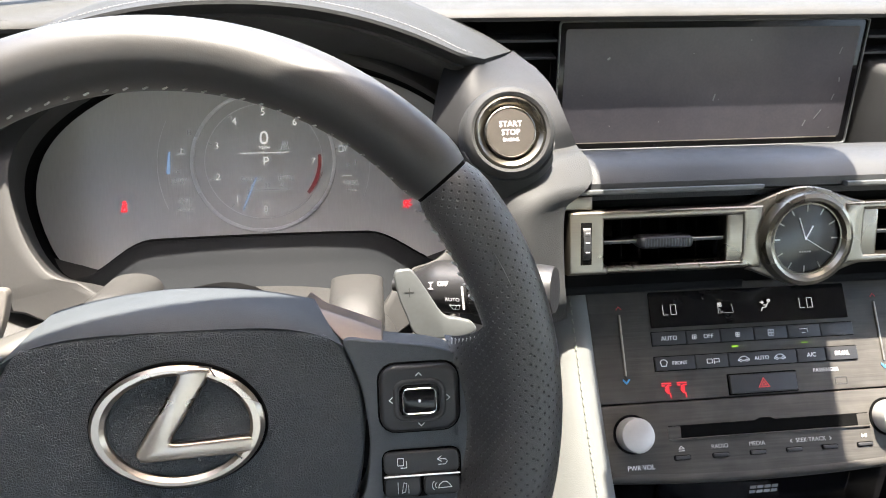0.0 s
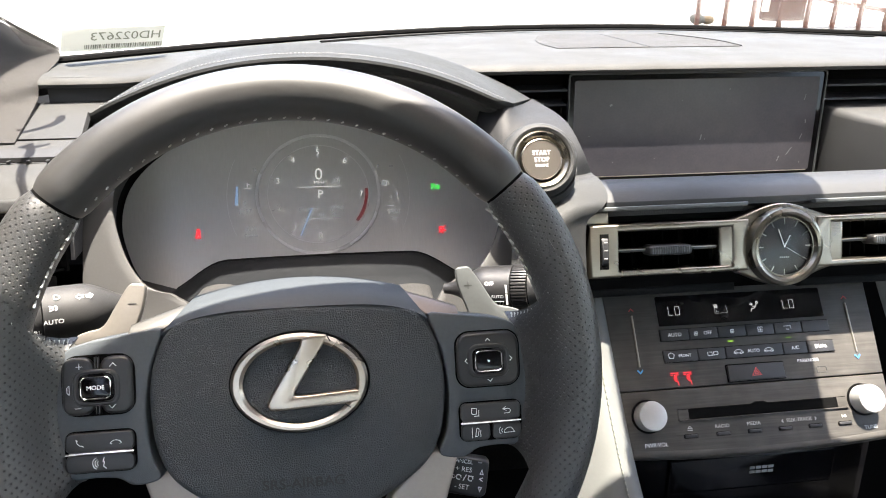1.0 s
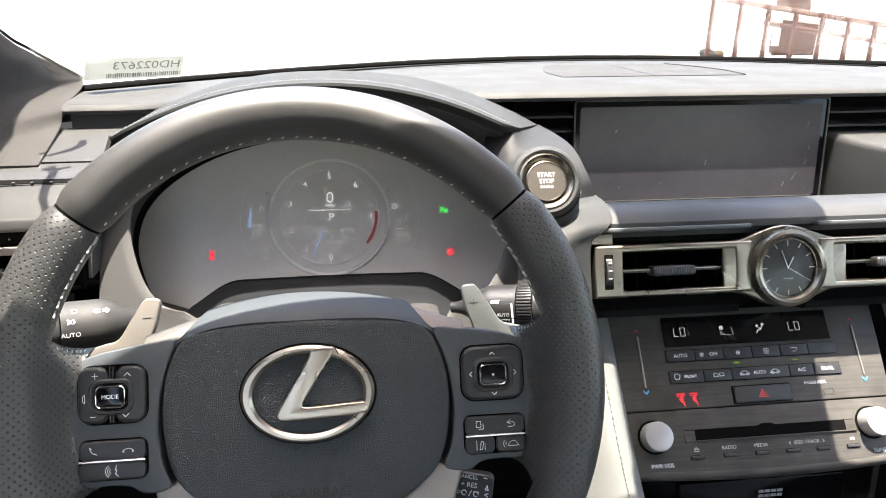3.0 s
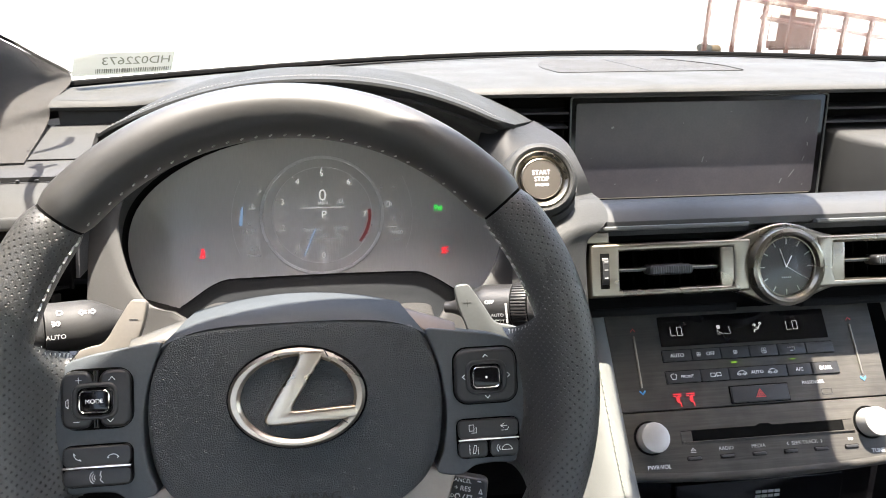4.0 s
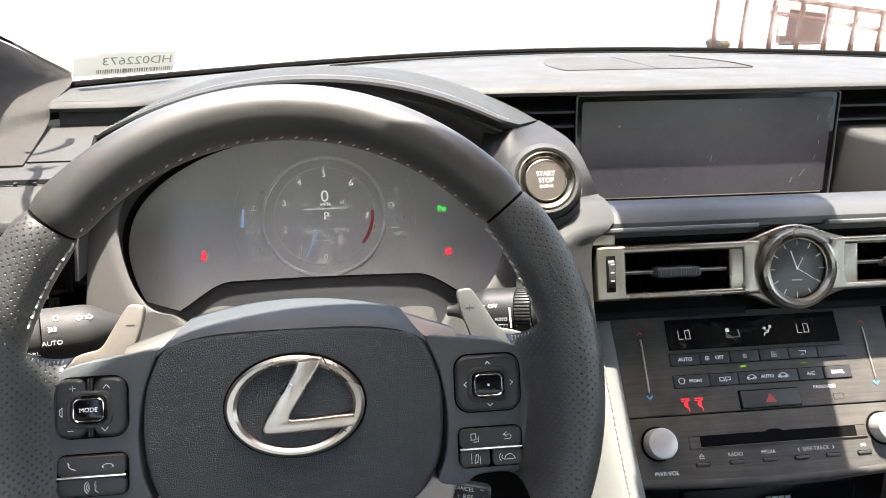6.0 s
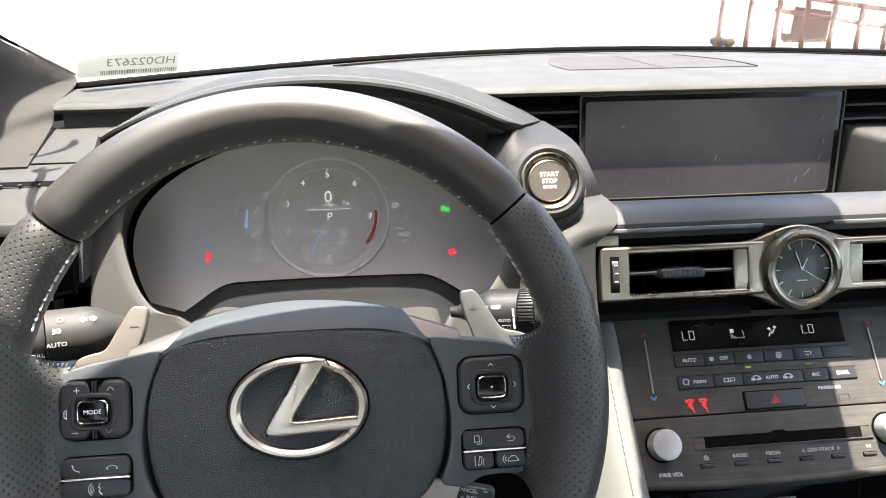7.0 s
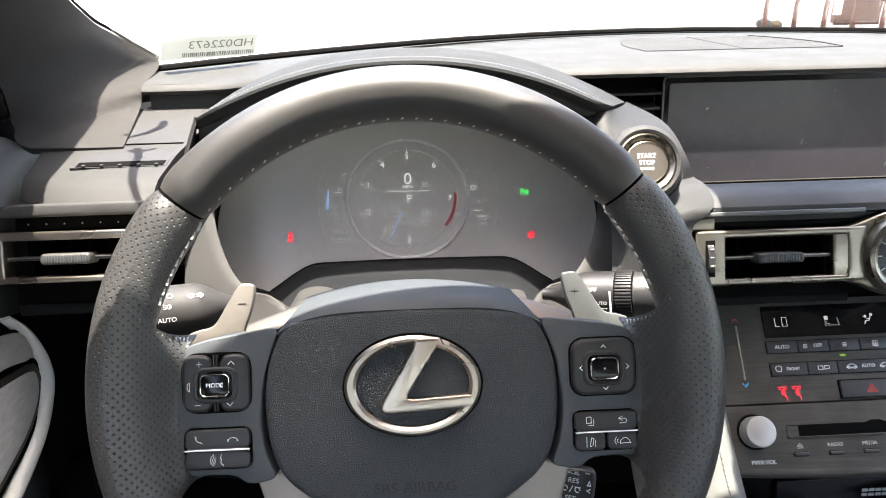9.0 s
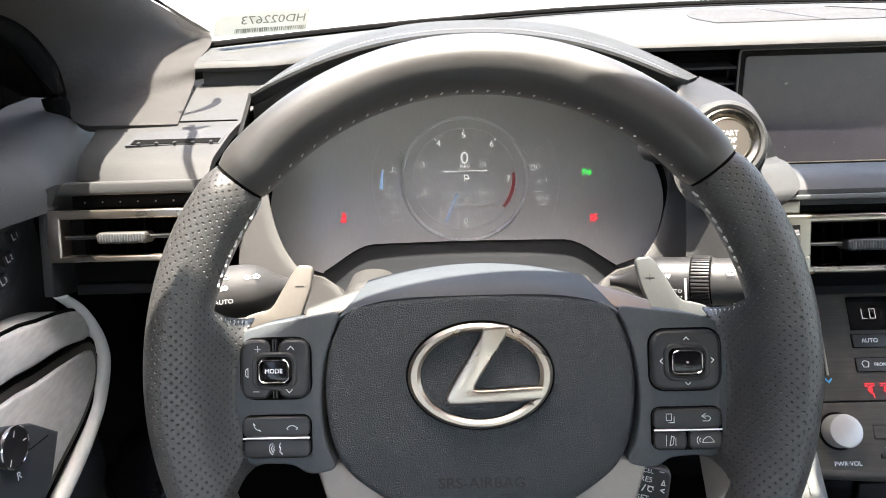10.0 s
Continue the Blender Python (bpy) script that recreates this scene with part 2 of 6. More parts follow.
def lean(x, y, z, angle):
    """A frame on a panel that leans back by angle from upright: local x to the right, y up the panel, z out of it to the driver."""
    return Matrix.Translation((x, y, z)) @ Matrix.Rotation(radians(90 - angle), 4, "X")


def rrect(w, h, r, cx=0.0, cy=0.0, n=5):
    r = min(r, w / 2 - 1e-5, h / 2 - 1e-5)
    return [(cx + sx * (w / 2 - r) + r * math.cos(a), cy + sy * (h / 2 - r) + r * math.sin(a))
            for k, (sx, sy) in enumerate(((1, 1), (-1, 1), (-1, -1), (1, -1))) for a in [radians(90 * k + 90 * i / n) for i in range(n + 1)]]


def oval(rx, ry, cx=0.0, cy=0.0, n=40):
    return [(cx + rx * math.cos(2 * math.pi * i / n), cy + ry * math.sin(2 * math.pi * i / n)) for i in range(n)]


def curve(points, n=4, closed=True):
    """A smooth line through the points (Catmull-Rom)."""
    p = [Vector(q) for q in points]
    out, count = [], len(p)
    for i in range(count if closed else count - 1):
        a, b, c, d = (p[(i + k) % count] if closed else p[min(max(i + k, 0), count - 1)] for k in (-1, 0, 1, 2))
        for j in range(n):
            s = j / n
            out.append(0.5 * (2 * b + (c - a) * s + (2 * a - 5 * b + 4 * c - d) * s * s + (3 * b - a - 3 * c + d) * s ** 3))
    return out if closed else out + [p[-1]]


def inset(line, d):
    """The closed line moved inwards by d."""
    p = [Vector(q[:2]) for q in line]
    area = sum(a.x * b.y - b.x * a.y for a, b in zip(p, p[1:] + p[:1]))
    s, out = (1 if area > 0 else -1), []
    for i, q in enumerate(p):
        e, g = (q - p[i - 1]), (p[(i + 1) % len(p)] - q)
        e, g = (e.normalized() if e.length > 1e-9 else g.normalized()), (g.normalized() if g.length > 1e-9 else e.normalized())
        n = Vector((-(e.y + g.y), e.x + g.x)) * s
        n = n.normalized() if n.length > 1e-6 else Vector((-e.y, e.x)) * s
        k = max(0.5, n.dot(Vector((-e.y, e.x)) * s))
        out.append(q + n * d / k)
    return out


def rings(bm, loops, cap0=True, cap1=True, closed=True):
    """Joins loops of equal length into a skin."""
    rows = [[bm.verts.new(v) for v in loop] for loop in loops]
    for a, b in zip(rows, rows[1:]):
        n = len(a)
        for i in range(n if closed else n - 1):
            j = (i + 1) % n
            bm.faces.new((a[i], a[j], b[j], b[i]))
    if cap0:
        bm.faces.new(rows[0])
    if cap1:
        bm.faces.new(rows[-1])
    return rows


def plate(line, back, front, bevel=0.0, steps=3, dome=0.0, bm=None):
    """A flat piece: the outline from back to front, the front edge rounded by bevel, the face raised by dome."""
    bm = bm or bmesh.new()
    loops = [[(x, y, back) for x, y in (q[:2] for q in line)]]
    for i in range(steps + 1 if bevel else 1):
        a = math.pi / 2 * i / steps if bevel else 0
        loops.append([(q[0], q[1], front - bevel * (1 - math.sin(a))) for q in (inset(line, bevel * (1 - math.cos(a))) if bevel and i else [Vector(p[:2]) for p in line])])
    if dome:
        last = loops[-1]
        c = sum((Vector(v) for v in last), Vector()) / len(last)
        for s in (0.85, 0.65, 0.4, 0.15):
            loops.append([(c.x + (v[0] - c.x) * s, c.y + (v[1] - c.y) * s, front + dome * (1 - s * s)) for v in last])
    rings(bm, loops)
    return bm


def ring_plate(outer, inner, back, front, bevel=0.0008, bm=None):
    """A flat frame between two outlines of equal count."""
    bm = bm or bmesh.new()
    o, i = [Vector(q[:2]) for q in outer], [Vector(q[:2]) for q in inner]
    b = bevel
    o2, i2 = inset(o, b), inset(i, -b)
    loops = [[(p.x, p.y, back) for p in o], [(p.x, p.y, front - b) for p in o], [(p.x, p.y, front) for p in o2],
             [(p.x, p.y, front) for p in i2], [(p.x, p.y, front - b) for p in i], [(p.x, p.y, back) for p in i]]
    rings(bm, loops + loops[:1], False, False)
    bmesh.ops.remove_doubles(bm, verts=bm.verts, dist=1e-7)
    return bm


def ring_round(outer, inner, back, front, r, n=4, bm=None):
    """A flat frame between two outlines of equal count, with quarter-round edges."""
    bm = bm or bmesh.new()
    o, i = [Vector(q[:2]) for q in outer], [Vector(q[:2]) for q in inner]
    def loops_of(line, sign):
        out = [[(p.x, p.y, back) for p in line]]
        for k in range(n + 1):
            a = math.pi / 2 * k / n
            out.append([(p.x, p.y, front - r + r * math.sin(a)) for p in inset(line, sign * r * (1 - math.cos(a)))])
        return out
    loops = loops_of(o, 1) + loops_of(i, -1)[::-1]
    rings(bm, loops + loops[:1], False, False)
    bmesh.ops.remove_doubles(bm, verts=bm.verts, dist=1e-7)
    return bm


def lathe(profile, n=40, bm=None, cx=0.0, cy=0.0, solid=True):
    """A turned piece about local z; profile of (radius, height)."""
    bm = bm or bmesh.new()
    rings(bm, [[(cx + r * math.cos(2 * math.pi * i / n), cy + r * math.sin(2 * math.pi * i / n), z) for i in range(n)] for r, z in profile], solid, solid)
    return bm


def sweep(points, radius, n=10, closed=False, up=(0, 0, 1), bm=None, caps=True):
    """A tube along points. radius: a number, (across, along up), or a function of 0..1 that gives either."""
    bm = bm or bmesh.new()
    p = [Vector(q) for q in points]
    loops = []
    for i, q in enumerate(p):
        d = (p[(i + 1) % len(p)] - p[i - 1]) if closed else (p[min(i + 1, len(p) - 1)] - p[max(i - 1, 0)])
        d.normalize()
        side = d.cross(Vector(up))
        side = side.normalized() if side.length > 1e-4 else d.orthogonal().normalized()
        top = side.cross(d)
        r = radius(i / max(1, len(p) - 1)) if callable(radius) else radius
        ra, rb = r if isinstance(r, tuple) else (r, r)
        loops.append([q + side * ra * math.cos(2 * math.pi * k / n) + top * rb * math.sin(2 * math.pi * k / n) for k in range(n)])
    if closed:
        rings(bm, loops + loops[:1], False, False)
        bmesh.ops.remove_doubles(bm, verts=bm.verts, dist=1e-7)
    else:
        rings(bm, loops, caps, caps)
    return bm


def sheet(f, nu, nv, thick=0.003, bm=None):
    """A curved sheet of thickness thick: f(s, t) for s, t in 0..1 gives its outer face."""
    bm = bm or bmesh.new()
    g = [[Vector(f(i / nu, j / nv)) for j in range(nv + 1)] for i in range(nu + 1)]
    def normal(i, j):
        a = g[min(i + 1, nu)][j] - g[max(i - 1, 0)][j]
        b = g[i][min(j + 1, nv)] - g[i][max(j - 1, 0)]
        return a.cross(b).normalized()
    top = [[bm.verts.new(v) for v in row] for row in g]
    low = [[bm.verts.new(g[i][j] - normal(i, j) * thick) for j in range(nv + 1)] for i in range(nu + 1)]
    for i in range(nu):
        for j in range(nv):
            bm.faces.new((top[i][j], top[i + 1][j], top[i + 1][j + 1], top[i][j + 1]))
            bm.faces.new((low[i][j], low[i][j + 1], low[i + 1][j + 1], low[i + 1][j]))
    for i in range(nu):
        bm.faces.new((top[i][0], low[i][0], low[i + 1][0], top[i + 1][0]))
        bm.faces.new((top[i][nv], top[i + 1][nv], low[i + 1][nv], low[i][nv]))
    for j in range(nv):
        bm.faces.new((top[0][j], top[0][j + 1], low[0][j + 1], low[0][j]))
        bm.faces.new((top[nu][j], low[nu][j], low[nu][j + 1], top[nu][j + 1]))
    return bm


def extruded(profile, xs, warp=None, bm=None):
    """A closed (y, z) profile drawn out along x, each point moved by warp(x, y, z)."""
    bm = bm or bmesh.new()
    rings(bm, [[(warp(x, y, z) if warp else (x, y, z)) for y, z in profile] for x in xs])
    return bm


def block(x0, x1, y0, y1, z0, z1, r=0.002, bm=None):
    """A box with rounded edges, between the given bounds."""
    b = bmesh.new()
    bmesh.ops.create_cube(b, size=1)
    for v in b.verts:
        v.co = Vector(((x0 + x1) / 2 + v.co.x * (x1 - x0), (y0 + y1) / 2 + v.co.y * (y1 - y0), (z0 + z1) / 2 + v.co.z * (z1 - z0)))
    if r:
        bmesh.ops.bevel(b, geom=b.edges[:], offset=r, segments=2, profile=0.6, affect="EDGES")
    if bm is None:
        return b
    me = bpy.data.meshes.new("tmp")
    b.to_mesh(me)
    b.free()
    bm.from_mesh(me)
    bpy.data.meshes.remove(me)
    return bm


def words(text, size, mat, parent, x, y, z, name="lettering", turn=0, mirror=False, m=None, shear=0.0, wide=1.0, bold=0.0):
    """Raised print in the built-in font, centred at local (x, y) on height z."""
    cu = bpy.data.curves.new("print", "FONT")
    cu.body, cu.size, cu.align_x, cu.align_y, cu.extrude, cu.resolution_u, cu.shear = text, size, "CENTER", "CENTER", 0.00006, 3, shear
    cu.offset = bold
    tmp = new("print", cu)
    me = bpy.data.meshes.new_from_object(tmp.evaluated_get(bpy.context.evaluated_depsgraph_get()))
    bpy.data.objects.remove(tmp)
    me.name = name
    me.materials.clear()
    me.materials.append(mat)
    ob = new(name, me)
    ob.parent = parent
    base = m if m is not None else Matrix.Identity(4)
    ob.matrix_local = base @ Matrix.Translation((x, y, z)) @ Matrix.Rotation(radians(turn), 4, "Z") @ Matrix.Diagonal((-wide if mirror else wide, 1, 1, 1))
    return ob


def bars(spec, z, bm=None, thick=0.00012):
    """Small flat printed bars: (x, y, width, height, turn in degrees)."""
    bm = bm or bmesh.new()
    for x, y, w, h, a in spec:
        c, s = math.cos(radians(a)), math.sin(radians(a))
        plate([(x + c * u - s * v, y + s * u + c * v) for u, v in ((-w / 2, -h / 2), (w / 2, -h / 2), (w / 2, h / 2), (-w / 2, h / 2))], z - thick, z + thick, bm=bm)
    return bm


def line_art(strokes, r, z, bm=None):
    """Thin printed strokes: lists of (x, y)."""
    bm = bm or bmesh.new()
    for s in strokes:
        for a, b in zip(s, s[1:]):
            d = Vector(b) - Vector(a)
            if d.length > 1e-6:
                bars([((a[0] + b[0]) / 2, (a[1] + b[1]) / 2, d.length + r, r, math.degrees(math.atan2(d.y, d.x)))], z, bm)
    return bm


def arc(cx, cy, r, a0, a1, n=14, ry=None):
    return [(cx + r * math.cos(radians(a0 + (a1 - a0) * i / n)), cy + (ry or r) * math.sin(radians(a0 + (a1 - a0) * i / n))) for i in range(n + 1)]

# ---- setting: ground, car shell, glass ----
MID = 0.385            # the car's centre line


def base_y(x):
    """How far forward the foot of the windscreen lies."""
    return 0.76 - 0.31 * min(1.3, abs((x - MID) / 0.652)) ** 2.0


def sides(x):
    """1 on the driver's side of the shell, mirrored for the other."""
    return 2 * MID - x


ground = new("ground", mesh_of(plate([(-600, -600), (600, -600), (600, 600), (-600, 600)], -0.3, 0.0), "ground", M["concrete"]))
tagged(ground, "sun-bleached pale concrete yard", "ground", kind="structure")

# headliner, from the windscreen's top edge back
def roof_f(s, t):
    x = -0.27 + s * 1.31
    c = (x - MID) / 0.655
    return (x, -1.75 + t * (1.796 - 0.10 * abs(c) ** 3), 1.335 - 0.05 * c * c - 0.10 * (1 - t) ** 2 - 0.028 * max(0, t - 0.9) / 0.1)
roof = part("headliner", sheet(roof_f, 20, 16, 0.02), M["cloth"])
tagged(roof, "pale grey cloth headliner of the car", "headliner", kind="structure")

# the foot of the windscreen and its edges up to the roof
PILLAR_IN = [(-0.244, 0.254, 0.9555), (-0.2605, 0.350, 0.970), (-0.262, 0.372, 0.986), (-0.268, 0.446, 1.0025), (-0.287, 0.385, 1.037), (-0.292, 0.33, 1.066), (-0.275, 0.10, 1.19), (-0.25, -0.08, 1.285)]
PILLAR_OUT = [(-0.330, 0.268, 0.953), (-0.352, 0.288, 0.955), (-0.361, 0.306, 0.968), (-0.361, 0.302, 1.003), (-0.363, 0.274, 1.036), (-0.372, 0.22, 1.065), (-0.372, 0.09, 1.14), (-0.36, -0.10, 1.24)]


def on_line(points, s):
    p = curve(points, 8, False)
    k = s * (len(p) - 1)
    i = min(int(k), len(p) - 2)
    return p[i].lerp(p[i + 1], k - i)


def pillar_f(flip):
    def f(s, t):
        a, b = on_line(PILLAR_IN, s), on_line(PILLAR_OUT, s)
        q = a.lerp(b, t) + Vector((0.30, -0.9, 0.15)).normalized() * 0.017 * math.sin(math.pi * t) ** 0.8 * min(1.0, 0.25 + 4 * s)
        return (sides(q.x), q.y, q.z) if flip else q
    return f
for flip, word in ((False, "driver's"), (True, "passenger's")):
    foot_f = pillar_f(flip)
    p = part("pillar_trim", sheet(foot_f, 44, 18, 0.006), M["pillar"], angle=60)
    tagged(p, "grey woven-cloth windscreen pillar trim beside the dashboard", "pillar trim", kind="structure")
    rubber = [Vector((sides(q[0]) if flip else q[0], q[1], q[2])) for q in curve([(x - 0.010, y - 0.004, z - 0.003) for x, y, z in [(-0.350, 0.30, 0.935)] + PILLAR_OUT[2:]], 6, False)]
    tagged(part("door_seal", sweep(rubber, (0.009, 0.013), 12), M["black"]), "black rubber door seal along the pillar", "seal", kind="structure")

# windscreen glass with its dark foot band
def glass_f(s, t):
    x = -0.285 + s * 1.34
    c = (x - MID) / 0.67
    foot = Vector((x, base_y(x) + 0.012, 0.985))
    head = Vector((MID + (x - MID) * 0.93, 0.056 - 0.10 * abs(c) ** 3, 1.300 - 0.045 * c * c))
    q = foot.lerp(head, t)
    q.z += 0.02 * math.sin(math.pi * t)
    return q
glass = part("windscreen", sheet(glass_f, 24, 14, 0.004), M["glass"])
tagged(glass, "clear curved windscreen glass", "windscreen", kind="structure")
glass.visible_shadow = False
band = [(x, base_y(x) + 0.003, 0.9885 + 0.004 * abs((x - MID) / 0.65) ** 3) for x in [-0.30 + i * 1.37 / 60 for i in range(61)]]
tagged(part("windscreen_band", sweep(band, (0.006, 0.0042), 8), M["black"]), "black band along the windscreen's foot", "trim", kind="structure")
frit = bmesh.new()
edge = curve(PILLAR_IN[3:], 40, False)
for q in edge:
    plate([(q.x + dx * 0.0011, q.y + dy * 0.0011) for dx, dy in ((-1, -1), (1, -1), (1, 1), (-1, 1))], q.z + 0.0015, q.z + 0.004, bm=frit)
tagged(part("frit_dots", frit, M["black"]), "fine black dots along the windscreen edge", "trim", kind="stuff")

# strokes of window paint high on the glass, whose shadows fall on the corner of the dashboard
def glass_at(x, y):
    s = (x + 0.285) / 1.34
    lo, hi = 0.0, 1.0
    for _ in range(24):
        k = (lo + hi) / 2
        lo, hi = (k, hi) if glass_f(s, k).y > y else (lo, k)
    return Vector((x, y, glass_f(s, lo).z + 0.003))
writing = thing("window_paint", Matrix.Identity(4), "hand-painted marker strokes on the windscreen glass", "window paint")
for stroke, wide in (([(-0.232, 0.322), (-0.228, 0.308), (-0.233, 0.294), (-0.243, 0.284), (-0.253, 0.278)], 0.0042), ([(-0.233, 0.252), (-0.225, 0.232), (-0.220, 0.205), (-0.212, 0.178), (-0.199, 0.156), (-0.183, 0.148)], 0.0036), ([(-0.238, 0.246), (-0.228, 0.243), (-0.216, 0.249)], 0.0034)):
    line = [glass_at(p.x, p.y) for p in curve([(x, y, 0) for x, y in stroke], 6, False)]
    part("stroke", sweep(line, lambda s: (wide * (0.55 + 0.45 * math.sin(math.pi * min(1.0, 0.15 + s))), 0.0005), 8), M["pale_paint"], writing)

# shell behind and beside the camera: floor, rear bulkhead, doors' lower walls, front bulkhead
def shell(name, bm, mat, label):
    tagged(part(name, bm, mat), label, name.replace("_", " "), kind="structure")
shell("floor", block(-0.45, 1.22, -1.8, 0.6, 0.28, 0.30), M["carpet"], "dark carpeted car floor")
shell("bulkhead", block(-0.42, 1.2, 0.62, 0.66, 0.28, 0.955), M["black"], "black front bulkhead under the dashboard")
# lower_bulkhead: added black wall, hides the lit floor behind it
shell("lower_bulkhead", block(-0.36, 1.15, 0.345, 0.36, 0.30, 0.80), M["black"], "added black wall that keeps the footwell dark")
shell("rear_wall", block(-0.45, 1.22, -1.8, -1.76, 0.28, 1.0), M["seat"], "grey leather rear seat bulkhead")
for x0, x1 in ((-0.47, -0.43), (1.2, 1.24)):
    shell("door_wall", block(x0, x1, -1.8, 0.62, 0.2, 0.94), M["dash_dark"], "dark lower door wall of the car")
    shell("roof_rail", block(x0 + (0.08 if x0 < 0 else -0.08), x1 + (0.08 if x0 < 0 else -0.08), -1.8, 0.05, 1.235, 1.30), M["cloth"], "cloth-covered roof rail above the door")
    shell("centre_pillar", block(x0 + (0.06 if x0 < 0 else -0.06), x1 + (0.06 if x0 < 0 else -0.06), -0.75, -0.6, 0.9, 1.26), M["cloth"], "cloth-covered door pillar")

# added blockers: a panel hides the lit door wall, a lid stops the sun
shell("kick_panel", block(-0.362, -0.352, 0.205, 0.62, 0.30, 0.93), M["black"], "added black side panel that hides the lit door wall")
shell("cowl", block(-0.46, -0.31, 0.36, 0.64, 0.925, 0.94), M["black"], "added black lid that keeps sun out beside the dashboard")

# side windows; the driver's tint is added to darken the view and the door
for sx in (-1, 1):
    side_glass = part("side_window", sheet(lambda s, t: ((-0.425 + 0.075 * t) if sx < 0 else (1.195 - 0.075 * t), -0.75 + s * 1.20, 0.95 + 0.31 * t), 4, 6, 0.004), M["tinted"] if sx < 0 else M["glass"])
    tagged(side_glass, "side window glass of the car door", "window", kind="structure")
    side_glass.visible_shadow = sx < 0

# seats behind the camera
def seat(x):
    e = thing("car_seat", Matrix.Translation((x, -0.62, 0)), "light grey leather car seat", "seat", group="front seats")
    part("cushion", block(-0.24, 0.24, -0.12, 0.32, 0.42, 0.56, 0.05), M["seat"], e)
    part("backrest", plate(curve([(-0.23, 0.5), (0.23, 0.5), (0.25, 0.8), (0.2, 1.0), (0.1, 1.08), (-0.1, 1.08), (-0.2, 1.0), (-0.25, 0.8)], 4), 0.16, 0.30, 0.04), M["seat"], e, m=Matrix.Rotation(radians(102), 4, "X") @ Matrix.Translation((0, -0.05, 0)))
seat(0.0)
seat(0.77)

# rear-view mirror and the sensor cover on the glass, both out of view
mirror = thing("rear_view_mirror", lean(0.345, 0.03, 1.175, -14), "black rear-view mirror on a windscreen bracket", "mirror")
part("housing", plate(rrect(0.205, 0.072, 0.025), -0.03, 0.0, 0.006), M["dash_dark"], mirror)
part("mirror_glass", plate(rrect(0.175, 0.058, 0.02), 0.0005, 0.002), M["chrome"], mirror)
part("bracket", sweep([(0, 0.0, -0.03), (0, 0.025, -0.045), (0, 0.055, -0.05)], 0.012, 12), M["dash_dark"], mirror)

# unseen shadow caster, sized to shade the middle of bar and panel
housing = thing("camera_housing", Matrix.Identity(4), "unseen housing at the windscreen's top, shaped to cast shade", "sensor housing")
part("housing_shell", extruded(curve([(0.045, 1.288), (0.13, 1.252), (0.255, 1.200), (0.258, 1.190), (0.15, 1.192), (0.045, 1.24)], 2), [0.245, 0.25, 0.34, 0.425, 0.43]), M["dash_dark"], housing)

# ---- outside ----
rail = thing("handrail", Matrix.Identity(4), "rusty red steel handrail sloping down a ramp", "handrail")
def rail_z(x, top=0.955):
    return top - 0.138 * (x - 4.1)
part("top_rail", sweep([(4.1, 8, rail_z(4.1)), (8.2, 8, rail_z(8.2))], (0.035, 0.035), 8), M["red_paint"], rail)
part("lower_rail", sweep([(5.2, 8.3, 0.62), (8.2, 8.3, 0.18)], (0.03, 0.03), 8), M["red_paint"], rail)
for i in range(11):
    x = 4.33 + 0.37 * i
    part("post", block(x - 0.024, x + 0.024, 7.976, 8.024, -0.05, rail_z(x), 0.004), M["red_paint"], rail)
tower = thing("steel_column", Matrix.Translation((5.95, 8.9, 0)), "brown-red steel column beside the ramp", "column")
part("shaft", block(-0.17, 0.17, -0.15, 0.15, 0, 4.0, 0.02), M["red_paint"], tower)
part("flange", block(-0.3, 0.32, -0.17, -0.15, 0.1, 0.62, 0.01), M["red_paint"], tower)
pipe = thing("white_pipe", Matrix.Identity(4), "cream painted pipe behind the handrail", "pipe")
part("pipe_run", sweep([(5.4, 8.7, 0.72), (8.4, 8.7, 0.36)], 0.05, 10), M["pale_paint"], pipe)
part("pipe_drop", sweep([(5.62, 8.65, 0.7), (5.62, 8.65, 0.3)], 0.05, 10), M["pale_paint"], pipe)
for dx, mat, r in ((0.0, "grey_rock", 0.10), (0.15, "tan_rock", 0.085)):
    rock = bmesh.new()
    bmesh.ops.create_icosphere(rock, subdivisions=2, radius=r)
    for v in rock.verts:
        v.co *= 1 + 0.25 * noise.noise(v.co * 9 + Vector((dx * 7, 0, 0)))
        v.co.z *= 0.7
    tagged(part("rock", rock, M[mat], m=Matrix.Translation((4.41 + dx, 8.15, 0.262 - 0.012 * (dx > 0)))), "rounded stone on the kerb by the ramp", "rock", "rocks on the kerb")
kerb = part("kerb", block(3.9, 9, 8.0, 9.5, -0.1, 0.17, 0.02), M["concrete"])
tagged(kerb, "pale concrete ramp kerb", "kerb", kind="structure")
# added backdrop: darkens the view through the side window, blocks low sky light
side = part("side_wall", block(-1.2, -1.0, -4, 1.72, -0.1, 1.32, 0.02), M["brown_wall"])
tagged(side, "added dark brown backdrop outside the driver's window", "wall", kind="structure")

# ---- steering wheel ----
WHEEL = lean(0, 0, 0.88, 25.5)
wheel = thing("steering_wheel", WHEEL, "black leather three-spoke steering wheel with silver trim", "steering wheel")
RIM, TUBE, RIM_W = 0.1618, 0.0156, 0.012


